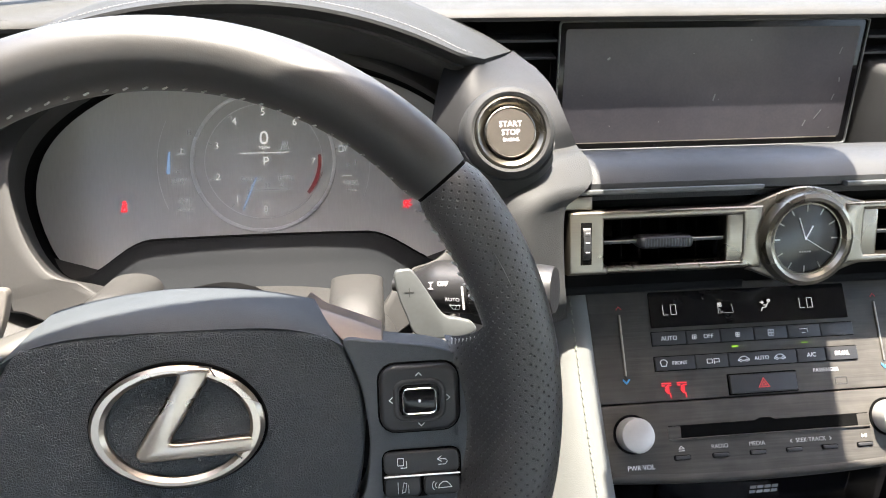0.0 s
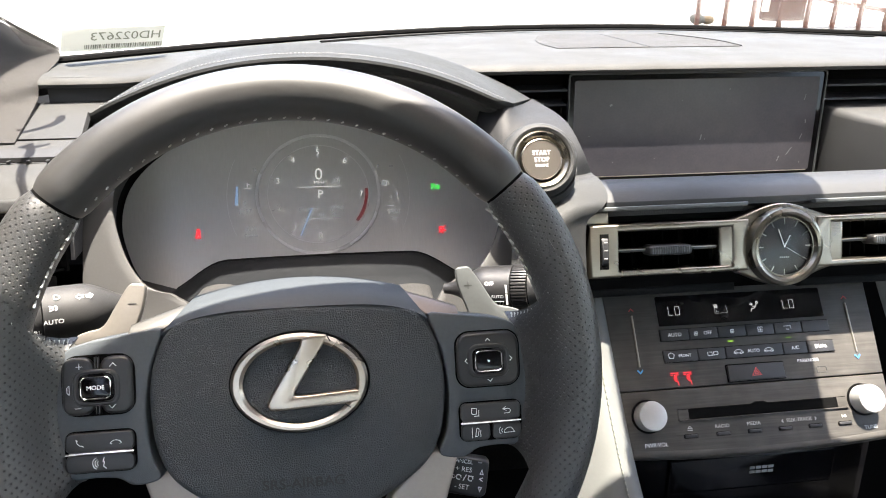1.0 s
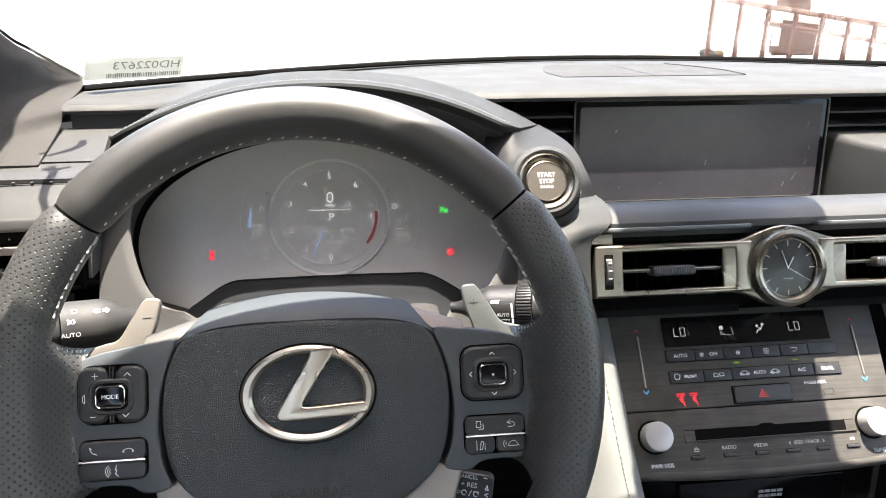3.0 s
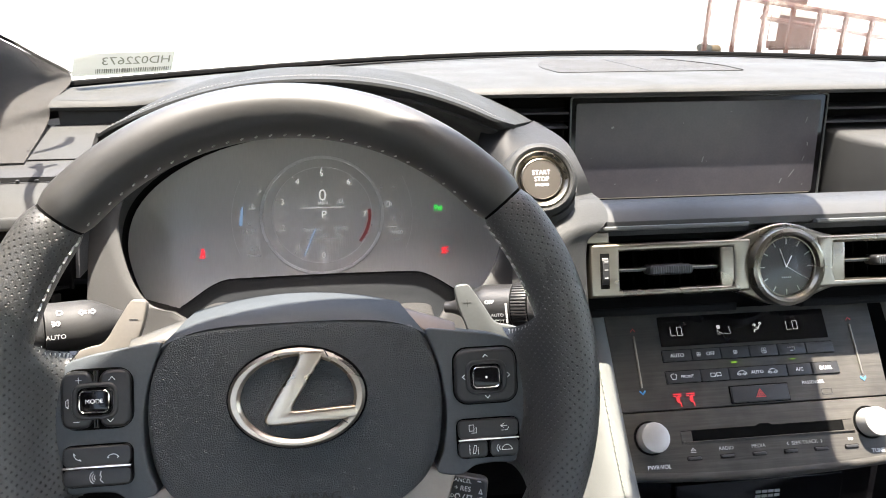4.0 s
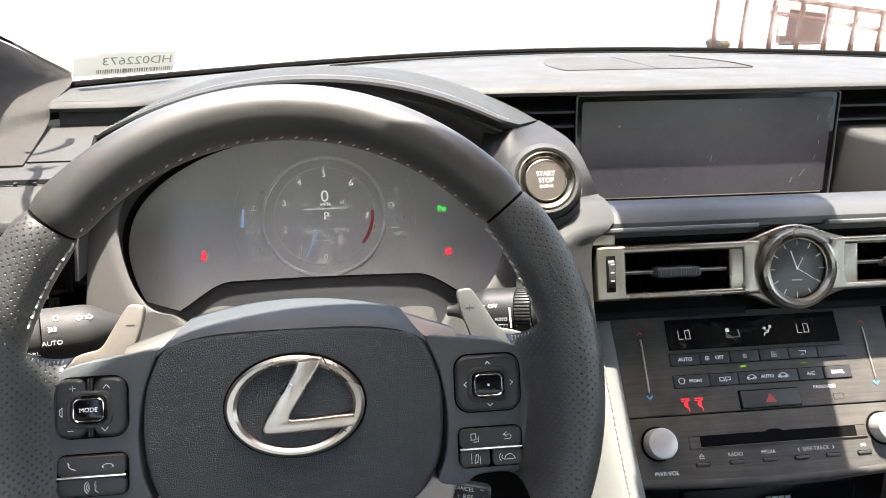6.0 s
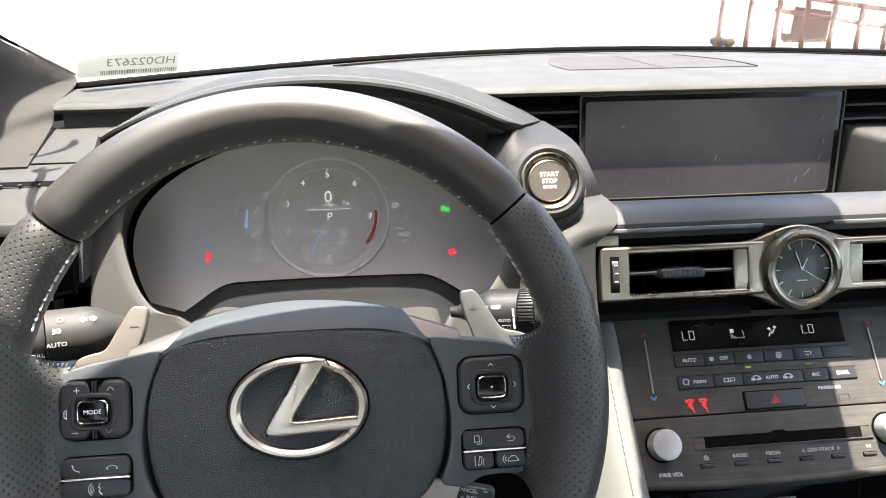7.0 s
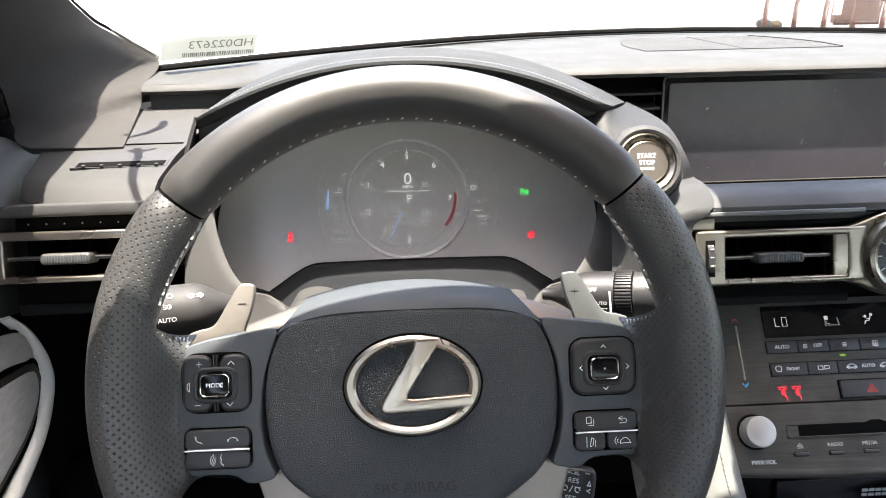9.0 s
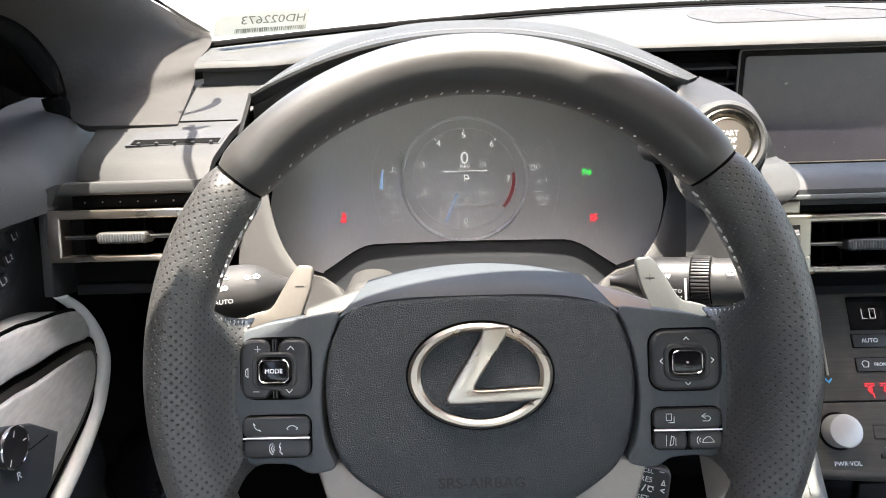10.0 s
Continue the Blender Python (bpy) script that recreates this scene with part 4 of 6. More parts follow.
part("recess", sheet(lambda s, t: (-0.272 + s * 0.076, 0.212 + t * 0.030, 0.9498 + 0.0030 * t), 6, 3, 0.002), M["dash_dark"], slotm)
part("slot", sheet(lambda s, t: (-0.268 + s * 0.070, 0.213 + t * 0.009, 0.9504 + 0.0011 * t), 6, 3, 0.002), M["black"], slotm)
for i in range(5):
    part("tooth", block(-0.262 + 0.0145 * i, -0.2595 + 0.0145 * i, 0.2105, 0.2135, 0.9502, 0.9520, 0.0004), M["dash"], slotm)
part("panel_seam", sweep([(-0.245 + 0.01 * i, 0.262, 0.9556) for i in range(6)], 0.0007, 5), M["black"], dash)
# knee panel and lower dash
def knee_f(s, t):
    x = -0.30 + s * 0.565
    return (x, 0.215 + 0.06 * t + 0.05 * (1 - s) ** 2, 0.800 - 0.26 * t)
part("knee_panel", sheet(knee_f, 20, 8, 0.006), M["shell"], dash, "dark lower knee panel")

# ---- instrument hood ----
binnacle = thing("instrument_hood", Matrix.Identity(4), "leather-wrapped instrument hood with pale stitching", "instrument hood")


def hood_point(a, t):
    """a: -1..1 across, t: from the front lip to the rear."""
    x = 0.166 * a
    front = Vector((x, 0.228 - 0.016 * abs(a) ** 3, 1.0257 - 0.0385 * abs(a) ** 2.1))
    rear = Vector(((0.212 if a > 0 else 0.190) * a, 0.385 - (0.071 if a > 0 else 0.10) * abs(a) ** 3.5, 1.014 - 0.044 * abs(a) ** 2.5))
    turn = max(0.0, (abs(a) - 0.90) / 0.10)      # the front corner is rounded off
    front = front.lerp(rear, 0.22 * turn ** 2.5)
    q = front.lerp(rear, t)
    q.z += 0.006 * math.sin(math.pi * t) * (1 - a ** 4)
    return q


def hood_f(s, t):
    a = -1 + 2 * s
    if t < 0.15:
        k = t / 0.15
        q = hood_point(a, 0)
        return q + Vector((0, 0.010 * (1 - k) ** 1.5 - 0.0015 * math.sin(math.pi * k), -0.010 * (1 - k)))
    if t > 0.85:
        k = (t - 0.85) / 0.15
        q = hood_point(a, 1)
        return q + Vector((0, 0.05 * k * (1 - abs(a) ** 5), -0.008 * k - 0.027 * k ** 1.3 * (1 - abs(a) ** 5)))
    return hood_point(a, (t - 0.15) / 0.70)
part("hood_leather", sheet(hood_f, 56, 26, 0.004), M["hood"], binnacle, "smooth dark leather hood cover")
# the hood's end folds down into the shell below
def skirt_f(s, t):
    q = hood_point(-1, s).lerp(Vector((-0.1965, 0.196 + 0.10 * s, 0.872)), t)
    return q + Vector((-0.006 * math.sin(math.pi * t), 0, 0.002 * (1 - t)))
part("hood_end", sheet(skirt_f, 12, 14, 0.003), M["flank"], binnacle)
st = bmesh.new()
for i in range(100):
    a = -0.95 + 1.90 * i / 99
    p, q = hood_point(a, 0.09), hood_point(a + 0.0125, 0.09)
    sweep([p + Vector((0, -0.0002, 0.0004)), p.lerp(q, 0.5) + Vector((0, -0.0004, 0.0010)), q + Vector((0, -0.0002, 0.0004))], 0.00032, 5, bm=st)
part("stitching", st, M["thread_dim"], binnacle, "pale double stitching")["kind"] = "stuff"


def visor_f(s, t):
    # dark underside between the hood's lip and the top of the instruments
    a = -1 + 1.96 * s
    p = hood_point(a, 0) + Vector((0, 0.012, -0.0095))
    ang = math.pi * (0.5 - 0.5 * a)
    q = Vector((0.196 * math.cos(ang) , 0.345 - 0.05 * abs(a) ** 3, 0.868 + 0.095 * math.sin(ang) ** 0.8))
    r = p.lerp(q, t)
    r.z += 0.010 * math.sin(math.pi * t)
    return r
part("visor", sheet(visor_f, 48, 10, 0.003), M["flank"], binnacle, "dark underside of the hood")


# side shell that runs down from the hood's end
SHELL_OUT = curve([(0.207, 0.300, 0.955), (0.222, 0.288, 0.962), (0.234, 0.268, 0.946), (0.243, 0.245, 0.925), (0.246, 0.23, 0.900)], 6, False)
SHELL_IN = curve([(0.150, 0.284, 0.950), (0.165, 0.272, 0.948), (0.18, 0.26, 0.945), (0.19, 0.25, 0.925), (0.195, 0.24, 0.900)], 6, False)
def side_f(s, t):
    k = s * (len(SHELL_OUT) - 1)
    n = min(int(k), len(SHELL_OUT) - 2)
    q = SHELL_OUT[n].lerp(SHELL_OUT[n + 1], k - n).lerp(SHELL_IN[n].lerp(SHELL_IN[n + 1], k - n), t)
    return q + Vector((0.004, -0.008, 0.003)) * math.sin(math.pi * min(1, t * 1.1)) ** 0.9
part("side_shell", sheet(side_f, 24, 12, 0.004), M["dash_dark"], binnacle)

# ---- instrument cluster ----
CL = lean(0, 0.3137, 0.879, 33)
cluster = thing("instrument_cluster", CL, "digital instrument cluster with a round rev counter lit", "instrument cluster")
HALF = [(0.0, 0.088), (0.06, 0.084), (0.115, 0.068), (0.158, 0.042), (0.183, 0.012), (0.1905, -0.022), (0.184, -0.054), (0.170, -0.082), (0.148, -0.098), (0.09, -0.104)]
FACE = curve(HALF + [(0.0, -0.104)] + [(-x, y) for x, y in reversed(HALF[1:])], 4)
# the lens's pale haze is in its colour
part("lens", plate(FACE, -0.006, 0.0, 0.0), M["cluster"], cluster, "smoked lens painted pale as lit haze")
bz = bmesh.new()
far = [Vector((p.x, p.y, 0.0005)) for p in FACE]
def loop_at(scale_x, up, w, square=0.0):
    """The lens's outline, scaled, at height w; it recedes at the top and falls away below the lip."""
    out = []
    for p in FACE:
        rise = min(1.0, max(0.0, (p.y + 0.01) / 0.07))
        low = min(1.0, max(0.0, (-0.045 - p.y) / 0.03)) * min(1.0, max(0.0, (0.128 - abs(p.x)) / 0.04))
        sx = scale_x + (1 - scale_x) * 0.45 * rise
        ww = w * (1 - 0.55 * rise)
        x = p.x * sx
        k = square * (1 - rise) * min(1.0, max(0.0, (abs(p.x) - 0.10) / 0.045))
        x += (math.copysign(0.1935, x) - x) * k
        out.append(Vector((x, p.y * up - 0.65 * ww * low - 0.012 * k * min(1.0, max(0.0, (-0.05 - p.y) / 0.04)), ww)))
    return out
rings(bz, [far, loop_at(0.993, 1.0, 0.012), loop_at(0.975, 1.0, 0.026)], False, False)
part("bezel_wall", bz, M["black"], cluster, "black inner wall of the bezel")
bz = bmesh.new()
rings(bz, [loop_at(0.975, 1.0, 0.026), loop_at(0.93, 1.0, 0.055), loop_at(0.886, 1.0, 0.0805), loop_at(0.884, 1.004, 0.0830), loop_at(0.892, 1.010, 0.0840), loop_at(0.94, 1.03, 0.0832), loop_at(1.003, 1.06, 0.0815, 0.95), loop_at(1.012, 1.07, 0.0790, 1.0), loop_at(1.016, 1.075, 0.070, 1.02), loop_at(1.02, 1.08, 0.0, 1.02)], False, False)
part("bezel", bz, M["shroud"], cluster, "sunlit grey bezel round the instruments", angle=50)
part("lens_edge", sweep([(p.x * 1.004, p.y * 1.004, 0.002) for p in FACE], 0.0028, 6, closed=True, up=(0, 0, 1)), M["black"], cluster)
# shroud between the instruments and the column
def under_f(s, t):
    x = -0.198 + 0.396 * s
    return (x, 0.268 - 0.12 * t, 0.796 + 0.055 * (abs(x) / 0.22) ** 4 - 0.012 * t + 0.006 * math.sin(math.pi * t))
part("lower_shroud", sheet(lambda s, t: under_f(1 - s, t), 40, 12, 0.003), M["shroud"], cluster, "sunlit grey shroud below the dials", m=CL.inverted())
# raised lip across the foot
def lip_f(s, t):
    x = -0.150 + 0.302 * s
    e = max(0, abs(x - 0.001) - 0.085) / 0.065
    drop = 0.030 * e * e * (3 - 2 * e) if e < 1 else 0.030
    prof = [(0.272, 0.8285), (0.246, 0.8445), (0.240, 0.8450), (0.234, 0.842), (0.222, 0.830), (0.19, 0.815)]
    k = t * 5
    n = min(int(k), 4)
    y = prof[n][0] + (prof[n + 1][0] - prof[n][0]) * (k - n)
    z = prof[n][1] + (prof[n + 1][1] - prof[n][1]) * (k - n)
    return (x, y, z - 0.0085 - drop + 0.003 * (1 - (x / 0.15) ** 2))
part("lip", sheet(lip_f, 40, 15, 0.003), M["lip"], cluster, "plastic lip below the dials, hood's shade in its colour", m=CL.inverted())
# black strip drawn where the gap behind the lip lies in shade
part("lip_gap_strip", sweep([Vector(lip_f(0.06 + 0.88 * i / 40, 0.2)) + Vector((0, 0.001, 0.0012)) for i in range(41)], 0.0027, 6), M["black"], cluster, "black strip in place of the shaded gap above the lip", m=CL.inverted())

# gauge ring and its print
ring = part("gauge_ring", ring_plate(oval(0.0622, 0.0622, -0.0008, 0.0005, 72), oval(0.0590, 0.0590, -0.0008, 0.0005, 72), 0.0002, 0.0012, 0.0004), M["dial_ring"], cluster, "raised translucent gauge ring")
part("inner_ring", ring_plate(oval(0.0505, 0.0505, -0.0008, 0.0005, 60), oval(0.0498, 0.0498, -0.0008, 0.0005, 60), 0.0002, 0.0006, 0.0001), M["dial_ring"], cluster)
# white strokes painted on the ring as its glints
rg = bmesh.new()
for a0, a1 in ((160, 205), (300, 338)):
    line_art([arc(-0.0008, 0.0005, 0.0606, a0, a1, 24)], 0.0026, 0.0024, rg)
part("ring_glint", rg, M["ink"], ring)["kind"] = "stuff"
C0 = (-0.0005, 0.0015)
GA = {0: -90, 1: -125, 2: -160, 3: 162, 4: 126, 5: 90, 6: 50, 7: -4}
for n, a in GA.items():
    r = 0.0420 if n else 0.0435
    words(str(n), 0.0088, M["lit"], cluster, C0[0] + r * math.cos(radians(a)), C0[1] + r * math.sin(radians(a)), 0.0004, name="gauge_number")
part("gauge_ticks", line_art([[(C0[0] + r0 * math.cos(radians(a)), C0[1] + r0 * math.sin(radians(a))) for r0 in (0.0465, 0.0490)] for a in GA.values()], 0.0006, 0.0004), M["lit"], cluster)["kind"] = "stuff"
part("red_band", line_art([arc(C0[0], C0[1], 0.0475, -38, 2, 16)], 0.0028, 0.0004), M["band_red"], cluster)
part("needle", line_art([[(C0[0] - 0.019, C0[1] - 0.043), (C0[0] - 0.0075, C0[1] - 0.016)]], 0.0012, 0.0005), M["lit_blue"], cluster)
words("0", 0.0170, M["lit"], cluster, -0.0002, 0.0200, 0.0004)
words("MPH", 0.0052, M["lit"], cluster, 0.0, 0.0118, 0.0004)
words("P", 0.0112, M["lit"], cluster, 0.0008, -0.0005, 0.0004)
part("rule", bars([(0.0, 0.0075, 0.043, 0.0006, 0)], 0.0004), M["lit"], cluster)
words("Current", 0.0056, M["lit_dim"], cluster, -0.0115, -0.0152, 0.0004)
words("[MPG]", 0.0052, M["lit_dim"], cluster, 0.0172, -0.0148, 0.0004)
words("0       20      40", 0.0048, M["lit_dim"], cluster, 0.002, -0.0215, 0.0004)
part("scale_rule", bars([(0.002, -0.0250, 0.036, 0.0005, 0), (-0.016, -0.0265, 0.0005, 0.003, 0)], 0.0004), M["lit_dim"], cluster)
part("lane_symbol", line_art([[(0.0145, 0.0105), (0.0155, 0.0165)], [(0.0205, 0.0105), (0.0195, 0.0165)], [(0.0165, 0.012), (0.0187, 0.012), (0.0184, 0.0155), (0.0168, 0.0155), (0.0165, 0.012)]], 0.0005, 0.0004), M["lit_dim"], cluster)
words("x1000 r/min", 0.0034, M["band_red"], cluster, 0.0445, -0.0185, 0.0004, turn=62)
for txt, x, y, s, mt in (("H", -0.0632, 0.0265, 0.0055, "lit_dim"), ("C", -0.0735, -0.007, 0.0055, "lit_dim"), ("12:57", -0.0735, -0.0150, 0.0062, "lit_dim"), ("82°F", -0.0680, -0.0325, 0.0056, "lit_dim"),
                         ("Outside", -0.0680, -0.0395, 0.0040, "lit_dim"), ("F", 0.0600, 0.0262, 0.0055, "lit_dim"), ("E", 0.0715, -0.0058, 0.0055, "lit_dim"), ("9950", 0.0738, -0.0215, 0.0062, "lit_dim"), ("miles", 0.0738, -0.0275, 0.0038, "lit_dim")):
    words(txt, s, M[mt], cluster, x, y, 0.0004)
part("temperature_bar", plate([(-0.0832, -0.0085), (-0.0800, -0.0085), (-0.0795, 0.0105), (-0.0812, 0.0105)], 0.0001, 0.0005), M["lit_blue"], cluster)
part("side_arcs", line_art([arc(0, 0, 0.0905, 155, 205, 16), arc(0, 0, 0.0905, -25, 25, 16)], 0.0004, 0.0004), M["dial_ring"], cluster)["kind"] = "stuff"
part("gauge_symbols", line_art([[(-0.0705, 0.0085), (-0.0705, 0.0135)], [(-0.0735, 0.0085), (-0.0675, 0.0085)], [(-0.0705, 0.0125), (-0.0685, 0.0125)], [(0.0640, 0.0065), (0.0640, 0.0115), (0.0675, 0.0115), (0.0675, 0.0065), (0.0640, 0.0065)], [(0.0690, 0.011), (0.0695, 0.0075)],
                               [(0.0595, 0.009), (0.0615, 0.009)], [(0.078, -0.0055), (0.078, -0.002)], [(0.0662, -0.0145), (0.0735, -0.0150)], [(0.0715, 0.0265), (0.0745, 0.0265)]], 0.0009, 0.0004), M["lit_dim"], cluster)["kind"] = "stuff"
# tell-tales
words("P", 0.0088, M["lit_green"], cluster, 0.1150, 0.0030, 0.0004, name="parking_light", bold=0.0002)
part("parking_light_waves", line_art([arc(0.1178, 0.0028, r, -40, 40, 5) for r in (0.0018, 0.0034)] + [[(0.1178, 0.001), (0.1178, 0.004)]], 0.0011, 0.0004), M["lit_green"], cluster)
part("belt_light", line_art([[(-0.1200, -0.0395), (-0.1165, -0.0395), (-0.1170, -0.0345), (-0.1195, -0.0345), (-0.1200, -0.0395)], [(-0.1205, -0.0390), (-0.1165, -0.0335)], arc(-0.1183, -0.0320, 0.0009, 0, 360, 8)], 0.0013, 0.0004), M["lit_red"], cluster, "red seat-belt light")

part("airbag_lamp", line_art([arc(0.1205, -0.0405, 0.0016, 0, 360, 8), [(0.1185, -0.0445), (0.1212, -0.0432), (0.1222, -0.0452)], [(0.1222, -0.0400), (0.1248, -0.0382)], [(0.1226, -0.0420), (0.1250, -0.0428)]], 0.0013, 0.0004), M["lit_red"], cluster, "red airbag light")

# ---- start button pod ----
START = lean(0.1808, 0.1555, 0.9562, 27)
startb = thing("start_button", START, "round brushed engine start button in a silver ring", "start button")
part("leather_collar", lathe([(0.020, -0.03), (0.0305, -0.022), (0.0305, -0.008), (0.0295, -0.001), (0.0275, 0.0028), (0.0252, 0.0042), (0.0232, 0.0032), (0.0225, 0.0)], 44, solid=False), M["dash"], startb, "grained grey collar")
part("silver_ring", lathe([(0.0160, -0.004), (0.0228, -0.001), (0.0226, 0.0028), (0.0212, 0.0040), (0.0182, 0.0018), (0.0172, 0.0004)], 44, solid=False), M["vent_silver"], startb)
btn = part("button", lathe([(0.0160, -0.003), (0.0160, 0.0018), (0.0152, 0.0026), (0.006, 0.0030), (0.0005, 0.0031)], 40), M["bronze"], startb, "bronze-grey push button")
part("chrome_rim", lathe([(0.0163, 0.000), (0.0163, 0.0028), (0.0156, 0.0032), (0.0152, 0.0026)], 40, solid=False), M["vent_silver"], startb)
for txt, y, s in (("START", 0.0050, 0.0050), ("STOP", -0.0002, 0.0050), ("ENGINE", -0.0048, 0.0030)):
    words(txt, s, M["ink"], btn, 0, y, 0.0033)


def flow_f(s, t):
    # skin from the hood's end round the button, down to the bar's end and on beside the vent
    right = on_line([(0.2120, 0.311, 0.968), (0.2225, 0.236, 0.9650), (0.2300, 0.203, 0.946), (0.2382, 0.200, 0.927), (0.2382, 0.178, 0.9272), (0.2382, 0.158, 0.9185), (0.2270, 0.150, 0.9150), (0.2160, 0.145, 0.905), (0.2165, 0.134, 0.866), (0.2185, 0.126, 0.845), (0.225, 0.14, 0.825)], s)
    left = on_line([(0.156, 0.212, 0.983), (0.145, 0.205, 0.960), (0.140, 0.198, 0.930), (0.163, 0.192, 0.926), (0.163, 0.182, 0.925), (0.163, 0.174, 0.915), (0.163, 0.168, 0.908), (0.163, 0.160, 0.895), (0.160, 0.146, 0.866), (0.15, 0.138, 0.845), (0.15, 0.14, 0.825)], s)
    q = right.lerp(left, t)
    swell = max(0.0, 1 - ((s - 0.60) / 0.38) ** 2) ** 1.5      # swells out to the button's collar
    side = math.sin(math.pi * min(1.0, t * 1.15))
    q.y -= 0.009 * side ** 0.8 + 0.015 * swell * math.sin(math.pi * t ** 1.35) ** 1.7
    q.y += 0.045 * max(0.0, (t - 0.72) / 0.28) ** 2 * max(0.0, 1 - s / 0.36)
    q.z += 0.003 * swell * side
    return q
# upper stretch of the skin, coloured dark as if shaded
part("pod_shell", sheet(lambda s, t: flow_f(s * 0.31, t), 14, 28, 0.003), M["pod_shell"], dash, "skin under the hood's end, darkened as shade")
part("pod_skin", sheet(lambda s, t: flow_f(0.31 + 0.69 * s, t), 44, 16, 0.004), M["dash"], dash, "soft grey skin round the start button")


def neck_f(s, t):
    # fillet between the collar and the skin below it
    a, w = radians(-160 + 150 * s), math.sin(math.pi * s) ** 0.6
    r = 0.0294 + 0.0200 * w * t
    return (r * math.cos(a), r * math.sin(a), -0.0012 - 0.0125 * (1 - (1 - t) ** 2) - 0.034 * max(0.0, s - 0.45) * t - 0.006 * (1 - w))
part("collar_fillet", sheet(neck_f, 36, 10, 0.002), M["dash"], startb, "soft grey fillet round the collar")

# ---- column cover and stalks ----
col = thing("column_cover", Matrix.Identity(4), "sunlit grey plastic steering column cover", "column cover")
def col_f(s, t):
    a = -1 + 2 * s
    y = 0.05 + 0.18 * t
    half = 0.100 + 0.012 * t
    zt = 0.893 - 0.30 * (y - 0.05)
    ang = a * 1.75
    return (half * math.sin(ang * 0.93), y, zt - 0.027 - 0.022 * (1 - math.cos(ang)) - 0.035 * abs(a) ** 6)
part("upper_cover", sheet(col_f, 40, 12, 0.004), M["shroud"], col)
part("front_plate", plate(curve([(-0.09, -0.02), (-0.06, 0.022), (0, 0.034), (0.06, 0.022), (0.09, -0.02), (0.05, -0.06), (-0.05, -0.06)], 5), -0.01, 0.0, 0.003), M["shroud"], col, m=lean(0, 0.052, 0.862, 20))

# raised shoulders that the stalks come out of
for sd, top in ((-1, 0.8690), (1, 0.8600)):
    def shoulder_f(s, t):
        ang = (-1 + 2 * s) * 1.5
        y = 0.104 + 0.075 * t
        h = (top - 0.835 - 0.30 * (y - 0.12)) * min(1.0, 0.35 + 2.2 * t) ** 0.5
        return (sd * 0.078 + 0.0190 * math.sin(ang) * (0.9 + 0.1 * min(1.0, 4 * t)), y, 0.835 + h * math.cos(ang) ** 0.6)
    part("shoulder", sheet(shoulder_f, 28, 12, 0.003), M["shroud"], col, angle=60)


def stalk(name, inner, outer, r, label):
    a, b = Vector(inner), Vector(outer)
    d = (b - a).normalized()
    side = Vector((0, -1, 0.25)).normalized()
    z = (side - d * side.dot(d)).normalized()
    y = z.cross(d)
    m = Matrix.Translation(a) @ Matrix((d, y, z)).transposed().to_4x4()
    return thing(name, m, label, "control stalk"), (b - a).length
# light switch stalk: local x runs outwards, z faces the driver
lamp, L = stalk("light_stalk", (-0.080, 0.135, 0.866), (-0.196, 0.078, 0.884), 0.018, "grey light and indicator stalk with white symbols")
part("arm", sweep([(0.050 + (L - 0.073) * i / 24, 0, 0) for i in range(25)], lambda s: 0.0045 + 0.0135 * (lambda k: k * k * (3 - 2 * k))(min(1.0, max(0.0, (0.050 + (L - 0.073) * s - (L - 0.083)) / 0.036))), 28, up=(0, 0, 1)), M["stalk"], lamp)
part("turning_end", sweep([(L - 0.0222, 0, 0), (L - 0.020, 0, 0), (L - 0.004, 0, 0), (L, 0, 0)], lambda s: 0.0178 if 0.1 < s < 0.9 else 0.0165, 28, up=(0, 0, 1)), M["stalk"], lamp)
TURN = Matrix.Rotation(math.pi, 4, "Z")
def on_stalk(name, txt, x, y, size, parent, r=0.0182, mat="ink", flip_=True):
    a = y / r
    m = Matrix.Translation((x, r * math.sin(a), r * math.cos(a))) @ Matrix.Rotation(-a, 4, "X") @ (TURN if flip_ else Matrix.Identity(4))
    return words(txt, size, M[mat], parent, 0, 0, 0.0002, name=name, m=m)
for txt, x, y, s in (("AUTO", L - 0.0285, 0.0015, 0.0043), ("DRL", L - 0.0175, 0.0080, 0.0042), ("OFF", L - 0.0175, 0.0130, 0.0042), ("-", L - 0.0115, 0.0030, 0.008)):
    on_stalk("lettering", txt, x, y, s, lamp)
